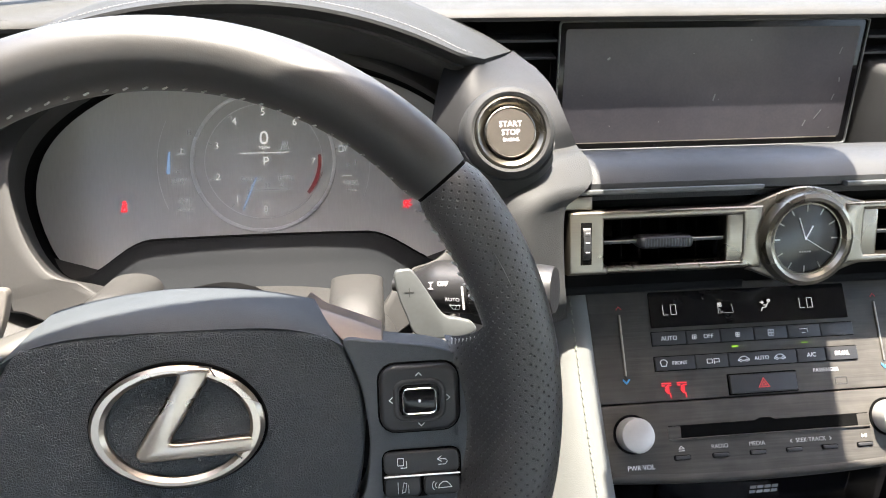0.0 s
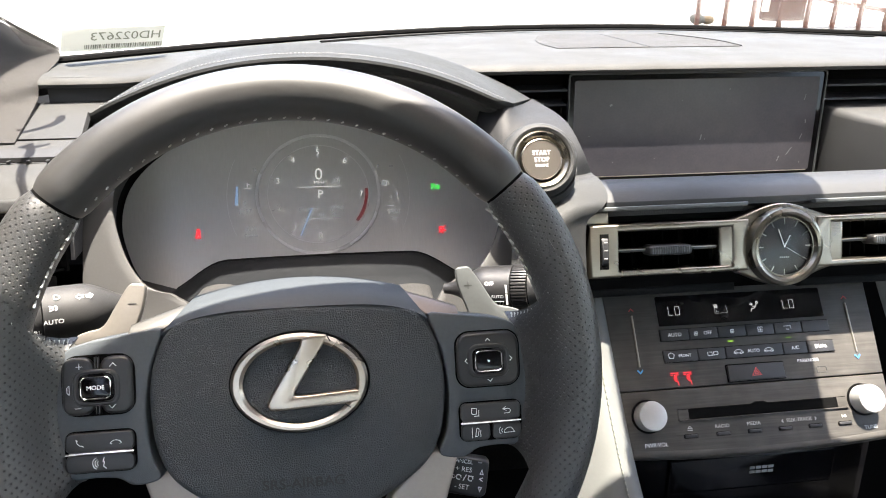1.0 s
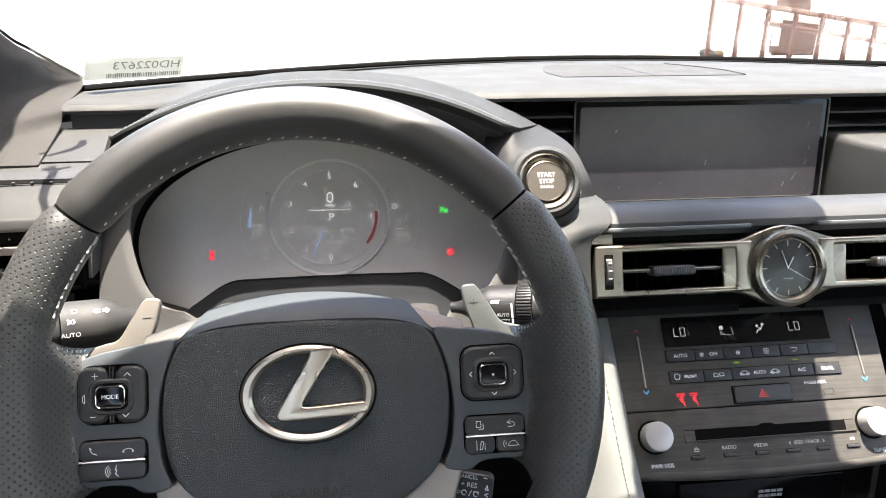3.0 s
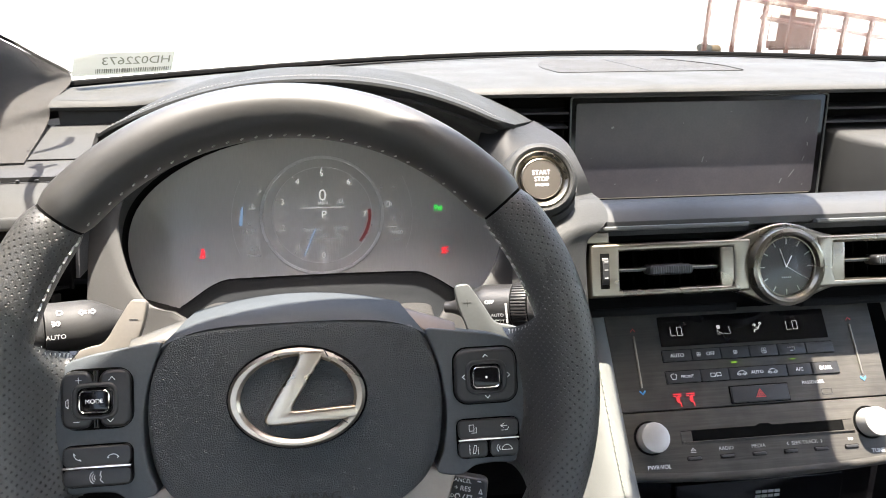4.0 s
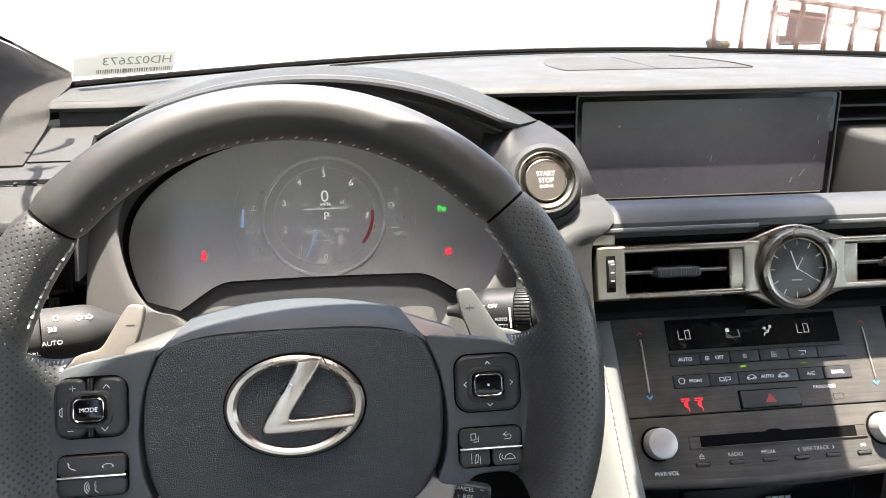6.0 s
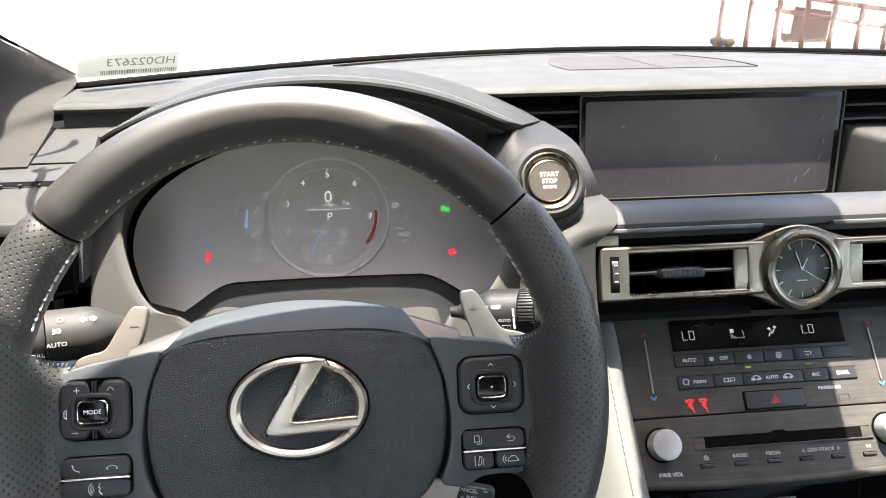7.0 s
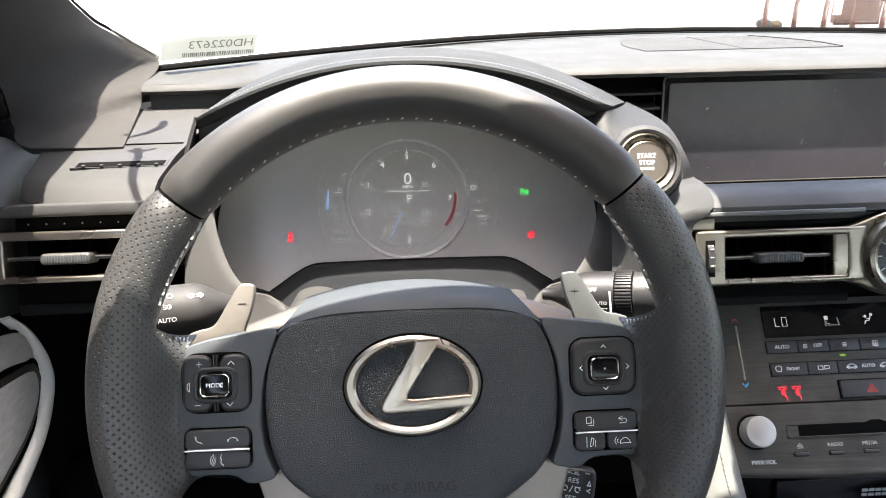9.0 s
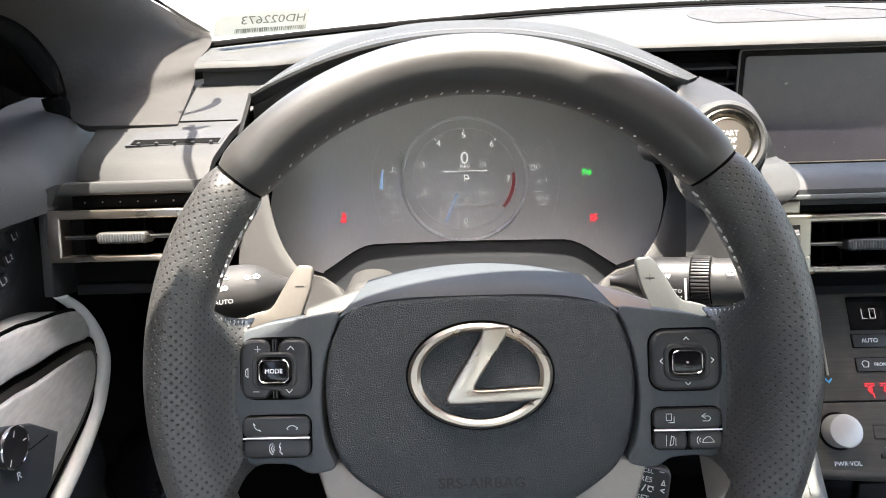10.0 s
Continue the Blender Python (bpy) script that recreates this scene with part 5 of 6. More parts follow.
for x, y, art in ((L - 0.030, -0.0075, [[(-0.004, 0.002), (-0.001, 0.001)], [(-0.004, 0), (-0.001, 0)], [(-0.004, -0.002), (-0.001, -0.001)], arc(0.0, 0, 0.0018, 90, -90, 6), [(0.0005, 0.0018), (0.0005, -0.0018)]]),
                  (L - 0.012, -0.0055, [arc(0, 0, 0.0022, 0, 360, 10)] + [[(0.0031 * math.cos(k), 0.0031 * math.sin(k)), (0.0042 * math.cos(k), 0.0042 * math.sin(k))] for k in [i * math.pi / 4 for i in range(8)]]),
                  (L - 0.048, -0.0135, [[(-0.001, 0.001), (-0.004, 0.001), (-0.004, 0.0024), (-0.0064, 0), (-0.004, -0.0024), (-0.004, -0.001), (-0.001, -0.001)], [(0.001, 0.001), (0.004, 0.001), (0.004, 0.0024), (0.0064, 0), (0.004, -0.0024), (0.004, -0.001), (0.001, -0.001)]]),
                  (L - 0.031, -0.0150, [arc(0.001, 0, 0.002, 90, -90, 6), [(0.001, 0.002), (-0.001, 0.002), (-0.001, -0.002), (0.001, -0.002)]])):
    a = y / 0.0182
    part("symbol", line_art([[(0.8 * u, 0.8 * v) for u, v in stroke] for stroke in art], 0.00036, 0.0003), M["ink"], lamp, m=Matrix.Translation((x, 0.0182 * math.sin(a), 0.0182 * math.cos(a))) @ Matrix.Rotation(-a, 4, "X") @ TURN)

wiper, L2 = stalk("wiper_stalk", (0.085, 0.150, 0.852), (0.202, 0.094, 0.876), 0.016, "dark wiper stalk with a ribbed roller and white print")
part("arm", sweep([(0.022 + 0.0575 * i / 24, 0, 0) for i in range(25)], lambda s: 0.0045 + 0.0127 * (lambda k: k * k * (3 - 2 * k))(min(1.0, max(0.0, (0.0575 * s - 0.002) / 0.034))), 28, up=(0, 0, 1)), M["switch"], wiper)
part("tip", sweep([(0.0935, 0, 0), (0.095, 0, 0), (L2 - 0.008, 0, 0), (L2 - 0.002, 0, 0), (L2, 0, 0)], lambda s: 0.0172 - 0.0030 * s, 28, up=(0, 0, 1)), M["switch"], wiper)
roll = bmesh.new()
for i in range(44):
    a = 2 * math.pi * i / 44
    b = block(-0.0058, 0.0058, -0.0008, 0.0008, 0.0150, 0.0182, 0.0003)
    b.transform(Matrix.Translation((0.0865, 0, 0)) @ Matrix.Rotation(a, 4, "X"))
    me = bpy.data.meshes.new("tmp")
    b.to_mesh(me)
    b.free()
    roll.from_mesh(me)
    bpy.data.meshes.remove(me)
part("roller", roll, M["switch"], wiper, "ribbed roller")["kind"] = "stuff"
part("roller_core", sweep([(0.0795, 0, 0), (0.0935, 0, 0)], 0.0155, 28), M["black"], wiper)
for txt, x, y, s in (("OFF", 0.064, -0.0075, 0.0042), ("AUTO", 0.070, 0.0025, 0.0036)):
    words(txt, s, M["ink"], wiper, 0, 0, 0.0002, m=Matrix.Translation((x, -0.0172 * math.sin(y / 0.0172), 0.0172 * math.cos(y / 0.0172))) @ Matrix.Rotation(y / 0.0172, 4, "X"))
for x, y, art in ((0.054, 0.009, [[(-0.0016, 0.0012), (0.0016, 0.0012), (0, -0.0014), (-0.0016, 0.0012)]]), (0.055, 0.002, [[(-0.0016, -0.0012), (0.0016, -0.0012), (0, 0.0014), (-0.0016, -0.0012)]]),
                  (0.056, -0.0062, [[(-0.0015, 0.002), (0.0015, 0.002)], [(0, 0.002), (0, -0.002)], [(-0.0015, -0.002), (0.0015, -0.002)]]),
                  (0.071, 0.0085, [[(-0.0035, 0.002), (0.0035, 0.002), (0.002, -0.002), (-0.002, -0.002), (-0.0035, 0.002)], [(-0.001, -0.002), (0.001, 0.001)]]),
                  (0.0775, 0.0, [[(0, 0.006), (0, 0.001)], [(0, -0.001), (0, -0.004)], [(0, -0.006), (0, -0.008)]]),
                  (0.106, -0.011, [[(-0.003, 0.0018), (0.003, 0.0018), (0.002, -0.0018), (-0.002, -0.0018), (-0.003, 0.0018)], [(-0.001, -0.0018), (0.001, 0.003)]]),
                  (0.110, 0.013, [arc(0, 0, 0.003, 0, 360, 10, 0.0012)])):
    part("symbol", line_art(art, 0.00038 if x != 0.0775 else 0.0014, 0.0003), M["ink"], wiper, m=Matrix.Translation((x, -0.0172 * math.sin(y / 0.0172), 0.0172 * math.cos(y / 0.0172))) @ Matrix.Rotation(y / 0.0172, 4, "X"))

# cruise lever below the right spoke
cruise = thing("cruise_lever", WHEEL @ Matrix.Translation((0.1005, -0.084, -0.048)) @ Matrix.Rotation(radians(-10), 4, "Z") @ Matrix.Rotation(radians(-12), 4, "Y") @ Matrix.Scale(0.80, 4), "black cruise control lever with white print", "control lever")
part("lever_head", plate(rrect(0.038, 0.032, 0.006), -0.014, 0.0, 0.003), M["switch"], cruise)
part("lever_arm", sweep([(-0.012, 0, -0.008), (-0.05, 0.01, -0.03), (-0.09, 0.03, -0.05)], 0.007, 12), M["switch"], cruise)
for txt, x, y, s in (("CANCEL", -0.0035, 0.0125, 0.0046), ("+ RES", -0.0015, 0.0060, 0.0058), ("- SET", -0.0015, -0.0085, 0.0058)):
    words(txt, s, M["ink"], cruise, x, y, 0.0003)
part("symbols", line_art([[(0.0125, 0.0040), (0.0150, 0.0040), (0.0137, 0.0075), (0.0125, 0.0040)], [(0.0150, -0.0015), (0.0125, -0.0002), (0.0150, 0.0012)], [(0.0125, -0.0068), (0.0150, -0.0068), (0.0137, -0.0103), (0.0125, -0.0068)],
                          arc(-0.005, -0.0008, 0.002, 0, 300, 8), [(-0.001, -0.003), (0.001, 0.0015)], arc(0.005, -0.0008, 0.002, 0, 300, 8), [(0.003, 0.0012), (0.007, 0.0012)], [(0.0102, 0.0135), (0.0128, 0.0135)]], 0.0008, 0.0003), M["ink"], cruise)
words("OLD", 0.0042, M["ink"], cruise, -0.0120, -0.0010, 0.0003)

# ---- screen ----
display = thing("display_screen", lean(0.404, 0.3370, 0.930, 8), "wide dark dashboard display with protective film", "display")
part("frame", plate(rrect(0.2900, 0.1160, 0.004, 0, 0.0008), -0.02, -0.001, 0.001), M["gloss"], display)
part("panel", plate(rrect(0.2740, 0.1010, 0.003, -0.001, 0.001), -0.001, 0.0005), M["screen"], display, "switched-off screen glass")
part("film", ring_plate(rrect(0.2885, 0.1150, 0.003, 0, 0.0008), rrect(0.2860, 0.1125, 0.003, 0, 0.0008), -0.001, 0.0012, 0.0004), M["steel"], display, "shiny edge of a clear film")
part("lower_line", bars([(-0.001, -0.0495, 0.268, 0.0009, 0)], 0.0010), M["silver"], display)
marks = random.Random(7)
part("specks", bars([(marks.uniform(-0.13, 0.13), marks.uniform(-0.045, 0.045), marks.uniform(0.0006, 0.0014), marks.uniform(0.0006, 0.0014), 0) for _ in range(7)] + [(0.110, -0.028, 0.0008, 0.010, -35), (0.122, -0.012, 0.0008, 0.006, -20), (0.121, 0.030, 0.0007, 0.006, -15), (0.098, -0.036, 0.0012, 0.006, -20), (0.005, -0.010, 0.0010, 0.006, -12), (0.125, 0.004, 0.0010, 0.004, 10), (-0.098, 0.026, 0.0018, 0.003, -60)], 0.0008), M["scuff"], display, "dust and scuffs on the film")["kind"] = "stuff"

# ---- centre vents and clock ----
VENT = lean(0.3890, 0.1383, 0.8797, 19.8)


def vent_face(name, frame_m, u0, u1, v0, v1, tab, label, tab_mat="switch"):
    """An air outlet: silver frame, dark throat, one slat with a tab, upper slot."""
    e = thing(name, frame_m, label, "air vent", group="air vents")
    cu, cv, w, h = (u0 + u1) / 2, (v0 + v1) / 2, u1 - u0, v1 - v0
    part("throat", block(u0 - 0.002, u1 + 0.002, v0 - 0.004, v1 + 0.012, -0.055, -0.050, 0.001), M["black"], e)
    for a, b in ((v0 - 0.003, v0 - 0.001), (v1 + 0.001, v1 + 0.003)):
        part("throat_wall", block(u0, u1, a, b, -0.05, -0.004, 0.0005), M["black"], e)
    for k in range(7):
        x = u0 + (k + 0.5) * w / 7
        part("upright_slat", block(x - 0.0006, x + 0.0006, v0, v1, -0.04, -0.022, 0.0003), M["black"], e)
    part("slat", block(u0, u1, cv - 0.0016, cv + 0.0010, -0.022, -0.004, 0.0006), M["switch"], e, "dark level slat")
    part("slat_edge", block(u0, u1, cv + 0.0002, cv + 0.0012, -0.005, -0.0032, 0.0003), M["silver"], e)
    grip = part("tab", plate(rrect(0.037, 0.0085, 0.003, tab, cv - 0.0005), -0.01, 0.0045, 0.0022), M[tab_mat], e, "ribbed tab")
    for k in range(16):
        x = tab - 0.0155 + k * 0.00207
        part("rib", block(x - 0.0004, x + 0.0004, cv - 0.0035, cv + 0.0022, 0.004, 0.0050, 0.0002), M["pod"], grip)
    return e


def frame_piece(e, pts, name="frame", mat="vent_silver", back=-0.012, front=0.002, bevel=0.0014):
    return part(name, plate(pts, back, front, bevel), M[mat], e)


for sd in (-1, 1):
    u = lambda x: sd * x
    lo, hi = sorted((u(0.1425), u(0.0455)))
    e = vent_face("centre_vent", VENT, lo, hi, -0.0135, 0.0180, u(0.0995), "silver-framed centre air vent with a black tab")
    outer = [(0.1675, -0.0192), (0.0300, -0.0192), (0.0285, -0.0080), (0.0285, 0.0130), (0.0300, 0.0242), (0.0400, 0.0245), (0.0500, 0.0245), (0.1675, 0.0245)]
    inner = [(0.1425, -0.0135), (0.0460, -0.0135), (0.0445, -0.0080), (0.0445, 0.0130), (0.0450, 0.0180), (0.0458, 0.0180), (0.0500, 0.0180), (0.1425, 0.0180)]
    part("frame", ring_round([(u(a), b) for a, b in outer], [(u(a), b) for a, b in inner], -0.012, 0.002, 0.0026), M["vent_silver"], e, "satin silver frame")
    x0, x1 = sorted((u(0.1590), u(0.1515)))
    part("thumb_well", block(x0, x1, -0.0118, 0.0170, 0.0015, 0.0026, 0.0004), M["black"], e)
    tw = part("thumb_wheel", sweep([((x0 + 0.0012), 0.0026, 0.0), ((x1 - 0.0012), 0.0026, 0.0)], (0.0125, 0.0055), 28, up=(0, 0, 1)), M["switch"], e, "ribbed thumb wheel")
    part("mark", bars([((x0 + x1) / 2, 0.0105, 0.003, 0.0009, 0), ((x0 + x1) / 2, 0.0040, 0.003, 0.0009, 0), ((x0 + x1) / 2, -0.0025, 0.003, 0.0009, 0)], 0.0057), M["ink_dim"], tw)
    # upper slot and its thin frame
    x0, x1 = sorted((u(0.152), u(0.034)))
    part("upper_slot", block(x0, x1, 0.0250, 0.0345, -0.02, -0.010, 0.001), M["black"], e)
    x0, x1 = sorted((u(0.172), u(0.150)))
    part("upper_end", plate([(x0, 0.0250), (x1, 0.0250), (x1, 0.0345), (x0, 0.0345)], -0.02, -0.001, 0.0015), M["vent_silver"], e)
    x0, x1 = sorted((u(0.1735), u(0.030)))
    part("upper_rail", plate([(x0, 0.0350), (x1, 0.0350), (x1, 0.0385), (x0, 0.0385)], -0.02, 0.001, 0.001), M["steel"], e)
    x0, x1 = sorted((u(0.1735), u(0.1700)))
    part("end_cap", plate([(x0, -0.022), (x1, -0.022), (x1, 0.0345), (x0, 0.0345)], -0.02, 0.0, 0.001), M["vent_silver"], e)
    x0, x1 = sorted((u(0.172), u(0.030)))
    part("lower_slot", block(x0, x1, -0.0300, -0.0198, -0.03, -0.010, 0.001), M["black"], e)
    part("lower_rail", plate([(x0, -0.0385), (x1, -0.0385), (x1, -0.0305), (x0, -0.0305)], -0.04, -0.019, 0.003), M["shell"], e)

clock = thing("dash_clock", VENT, "round analogue clock in a satin silver surround", "clock")
part("surround", lathe([(0.0245, -0.006), (0.0300, -0.012), (0.0332, -0.004), (0.0330, 0.004), (0.0316, 0.0085), (0.0290, 0.0098), (0.0268, 0.0090), (0.0250, 0.0060)], 60, solid=False), M["vent_silver"], clock)
part("dial", lathe([(0.0250, 0.0005), (0.0250, 0.0035), (0.0002, 0.0036)], 48), M["dial"], clock, "black clock dial")
flare = [(0.056 - 0.112 * i / 32, 0.0238 + 0.0125 * math.cos(math.pi * (i - 16) / 32) ** 2.4) for i in range(33)] + [(-0.056 + 0.112 * i / 32, -0.0186 - 0.0145 * math.cos(math.pi * (i - 16) / 32) ** 2.4) for i in range(33)]
part("flare", plate(flare, -0.011, 0.0005, 0.002), M["vent_silver"], clock, "flared satin silver surround")
part("hour_marks", bars([(0.0212 * math.sin(radians(a)), 0.0212 * math.cos(radians(a)), 0.0008, 0.0048, -a) for a in range(0, 360, 30)], 0.0040), M["thread"], clock)
part("clock_hand", bars([(-0.0030, 0.0070, 0.0008, 0.0165, 20)], 0.0046), M["ink"], clock)
part("clock_hand", bars([(0.0022, 0.0042, 0.0010, 0.0110, -28)], 0.0043), M["ink"], clock)
part("maker_mark", bars([(-0.0036 + 0.0018 * i, -0.0090, 0.0012, 0.0011, 0) for i in range(5)], 0.0040), M["ink_dim"], clock)
part("inner_bezel", ring_round(oval(0.0252, 0.0252, 0, 0, 60), oval(0.0238, 0.0238, 0, 0, 60), 0.0030, 0.0062, 0.0006), M["vent_silver"], clock, "thin silver inner ring")
part("clock_hand", bars([(0.0065, -0.0040, 0.0003, 0.0170, 58)], 0.0050), M["ink"], clock)
clock_glass = part("clock_glass", lathe([(0.0250, 0.0064), (0.0120, 0.0074), (0.0004, 0.0077)], 48, solid=False), M["glass"], clock, "slightly domed clock glass")
clock_glass.visible_shadow = False

# driver's side vent
LV = lean(-0.2360, 0.1480, 0.9000, 19.8)
lv = vent_face("side_air_vent", LV, -0.0665, 0.036, -0.0150, 0.0125, -0.0205, "silver-framed corner air vent with a grey tab", "vent_tab")
# plating brighter than the centre vents', in place of sun on these bars
frame_piece(lv, mat="emblem", pts=[(-0.075, 0.0125), (0.038, 0.0125), (0.038, 0.0190), (-0.075, 0.0190)])
frame_piece(lv, mat="emblem", pts=[(-0.075, -0.0195), (0.038, -0.0195), (0.038, -0.0150), (-0.075, -0.0150)])
frame_piece(lv, mat="emblem", pts=curve([(-0.0755, -0.0195), (-0.0665, -0.0195), (-0.0665, 0.0190), (-0.0755, 0.0190), (-0.0772, 0.0)], 1))
part("upper_slot", block(-0.064, 0.038, 0.0200, 0.0295, -0.02, -0.012, 0.001), M["black"], lv)
part("upper_rail", plate([(-0.070, 0.0300), (0.038, 0.0300), (0.038, 0.0400), (-0.062, 0.0400), (-0.068, 0.0370)], -0.02, -0.001, 0.0025), M["dash"], lv, "grey upper housing bar")
part("air_holes", bars([(-0.054 + 0.0135 * i, 0.0245, 0.0011, 0.0011, 45) for i in range(7)], -0.0118), M["ink_dim"], lv)["kind"] = "stuff"
part("lower_slot", block(-0.066, 0.038, -0.036, -0.0200, -0.03, -0.012, 0.001), M["black"], lv)
part("lower_rail", plate([(-0.066, -0.046), (0.038, -0.046), (0.038, -0.037), (-0.066, -0.037)], -0.04, -0.012, 0.003), M["shell"], lv)
part("end_wall", plate([(-0.086, -0.046), (-0.0772, -0.046), (-0.0772, 0.020), (-0.0715, 0.0300), (-0.0715, 0.0385), (-0.080, 0.0350), (-0.086, 0.026)], -0.05, -0.003, 0.0025), M["hood"], lv, "dark rounded end of the vent housing")

# ---- climate and audio panel ----
HV = lean(0.3790, 0.1490, 0.7930, 40.7)
HV = Matrix.Translation((0.045, -0.335, 1.105)) @ Matrix.Scale(0.978, 4) @ Matrix.Translation((-0.045, 0.335, -1.105)) @ HV
panel = thing("control_panel", HV, "brushed dark climate and audio panel with lit symbols", "control panel")
part("climate_face", plate(curve([(-0.1275, 0.040), (0.1275, 0.040), (0.1265, 0.0), (0.1245, -0.0472), (-0.1245, -0.0472), (-0.1265, 0.0)], 1), -0.03, 0.0, 0.0008), M["console"], panel)
part("audio_face", plate(curve([(-0.1245, -0.0484), (0.1245, -0.0484), (0.1235, -0.094), (0.115, -0.1000), (0.06, -0.1025), (0, -0.1035), (-0.06, -0.1025), (-0.115, -0.1000), (-0.1235, -0.094)], 1), -0.03, 0.0, 0.0008), M["console"], panel)
part("face_roll", sweep([(-0.123 + 0.0246 * i, -0.0985 - 0.0048 * (1 - ((i - 5) / 5) ** 2), -0.005) for i in range(11)], 0.0055, 10), M["console"], panel)
part("readout", plate(rrect(0.159, 0.0268, 0.001, 0.0, 0.0205), 0.0002, 0.0012), M["gloss"], panel, "black climate readout")
for x in (-0.0690, 0.0415):
    part("temperature_readout", line_art([[(x, 0.0240), (x, 0.0165), (x + 0.0038, 0.0165)], [(x + 0.0062, 0.0165), (x + 0.0062, 0.0240), (x + 0.0104, 0.0240), (x + 0.0104, 0.0165), (x + 0.0062, 0.0165)]], 0.00036, 0.0014), M["lit"], panel)
part("readout_symbols", line_art([[(-0.0250, 0.0205), (-0.0250, 0.0158), (-0.0130, 0.0158), (-0.0138, 0.0222)], [(-0.0236, 0.0190), (-0.0236, 0.0172), (-0.0215, 0.0170)]], 0.00032, 0.0014), M["lit_dim"], panel)
part("fan_symbol", line_art([arc(-0.0236 + 0.0011 * math.cos(k), 0.0222 + 0.0011 * math.sin(k), 0.0007, 0, 360, 6) for k in (0.8, 2.4, 3.9, 5.5)], 0.0005, 0.0014), M["lit"], panel)
part("airflow_symbol", line_art([arc(0.0165, 0.0234, 0.0009, 0, 360, 8), [(0.0155, 0.0215), (0.0138, 0.0185), (0.0108, 0.0182), (0.0098, 0.0158)], [(0.0142, 0.0200), (0.0122, 0.0202)], [(0.0095, 0.0222), (0.0120, 0.0222)], [(0.0110, 0.0232), (0.0121, 0.0222), (0.0110, 0.0212)]], 0.0007, 0.0014), M["lit"], panel)


def key(x0, x1, v, h, marks_=(), txt="", dim=False):
    w = x1 - x0
    part("key_gap", plate(rrect(w, h, 0.0006, (x0 + x1) / 2, v), 0.0002, 0.0005), M["black"], panel)
    k = part("key", plate(rrect(w - 0.0009, h - 0.0012, 0.0006, (x0 + x1) / 2, v), 0.0003, 0.0016, 0.0003), M["switch"], panel)
    if txt:
        words(txt, 0.0046, M["ink"], k, (x0 + x1) / 2 + (0.004 if marks_ else 0), v, 0.0018)
    if marks_:
        part("symbol", line_art(marks_, 0.0004, 0.0018), M["ink"], k)
    return k


def fan(x, y, r):
    return [arc(x + r * math.cos(a), y + r * math.sin(a), r * 0.75, 0, 300, 8) for a in (0.8, 2.4, 3.9, 5.5)]


def car(x, y):
    return [[(x - 0.0045, y - 0.001), (x - 0.0035, y + 0.0006), (x - 0.001, y + 0.002), (x + 0.0015, y + 0.002), (x + 0.004, y + 0.0002), (x + 0.0045, y - 0.001), (x + 0.0034, y - 0.001)], arc(x + 0.0024, y - 0.001, 0.0009, 0, 360, 8), [(x + 0.0014, y - 0.001), (x - 0.0014, y - 0.001)], arc(x - 0.0024, y - 0.001, 0.0009, 0, 360, 8), [(x - 0.0034, y - 0.001), (x - 0.0045, y - 0.001)]]


R1, R2 = -0.0013, -0.0200
edges = [-0.0805 + 0.0271 * i for i in range(7)]
for i, (txt, art) in enumerate((("AUTO", ()), ("OFF", fan(-0.0470, R1, 0.0011)), ("", fan(0.0005 - 0.0265 + 0.0135, R1, 0.0011)), ("", fan(0.0145, R1, 0.0016)), ("", [[(0.038, R1 + 0.0015), (0.044, R1 + 0.0015), (0.044, R1 - 0.0008)], [(0.0395, R1 - 0.0015), (0.0420, R1 - 0.0015)]]), ("", ()))):
    key(edges[i], edges[i + 1], R1, 0.0108, art, txt)
for x0, x1, txt, art in ((-0.0805, -0.0485, "FRONT", [arc(-0.0735, R2, 0.003, 20, 160, 6), [(-0.0762, R2 + 0.001), (-0.0752, R2 - 0.0018), (-0.0718, R2 - 0.0018), (-0.0708, R2 + 0.001)]]), (-0.0485, -0.0225, "", [[(-0.0395, R2 - 0.0015), (-0.0395, R2 + 0.0015), (-0.0355, R2 + 0.0015), (-0.0355, R2 - 0.0015), (-0.0395, R2 - 0.0015)], [(-0.034, R2 - 0.002), (-0.034, R2 + 0.0015), (-0.030, R2 + 0.0015), (-0.030, R2 - 0.001), (-0.034, R2 - 0.001)]]),
                         (-0.0225, 0.0325, "", car(-0.0105, R2) + car(0.0185, R2)), (0.0325, 0.0560, "A/C", ()), (0.0560, 0.0825, "DUAL", ())):
    k = key(x0, x1, R2, 0.0112, art, txt if txt != "FRONT" else "")
    if txt == "FRONT":
        words("FRONT", 0.0036, M["ink"], k, -0.0610, R2, 0.0018)
    if x1 == 0.0325:
        words("AUTO", 0.0042, M["ink"], k, 0.0040, R2, 0.0018)
part("key_light", bars([(-0.0155, -0.0100, 0.0052, 0.0013, 0)], 0.0010), M["lit_lime"], panel)
part("key_light", bars([(0.0405, -0.0102, 0.0052, 0.0009, 0)], 0.0010), M["lit_lime"], panel)
part("hazard_gap", plate(rrect(0.0552, 0.0158, 0.001, 0.0025, -0.0384), 0.0002, 0.0006), M["black"], panel)
hz = part("hazard_key", plate(rrect(0.0530, 0.0138, 0.001, 0.0025, -0.0384), 0.0003, 0.0024, 0.0006), M["switch"], panel, "wide hazard key")
part("triangle", line_art([[(-0.0020, -0.0415), (0.0064, -0.0415), (0.0022, -0.0350), (-0.0020, -0.0415)], [(0.0004, -0.0402), (0.0040, -0.0402), (0.0022, -0.0374), (0.0004, -0.0402)]], 0.0007, 0.0027), M["red_mark"], hz)
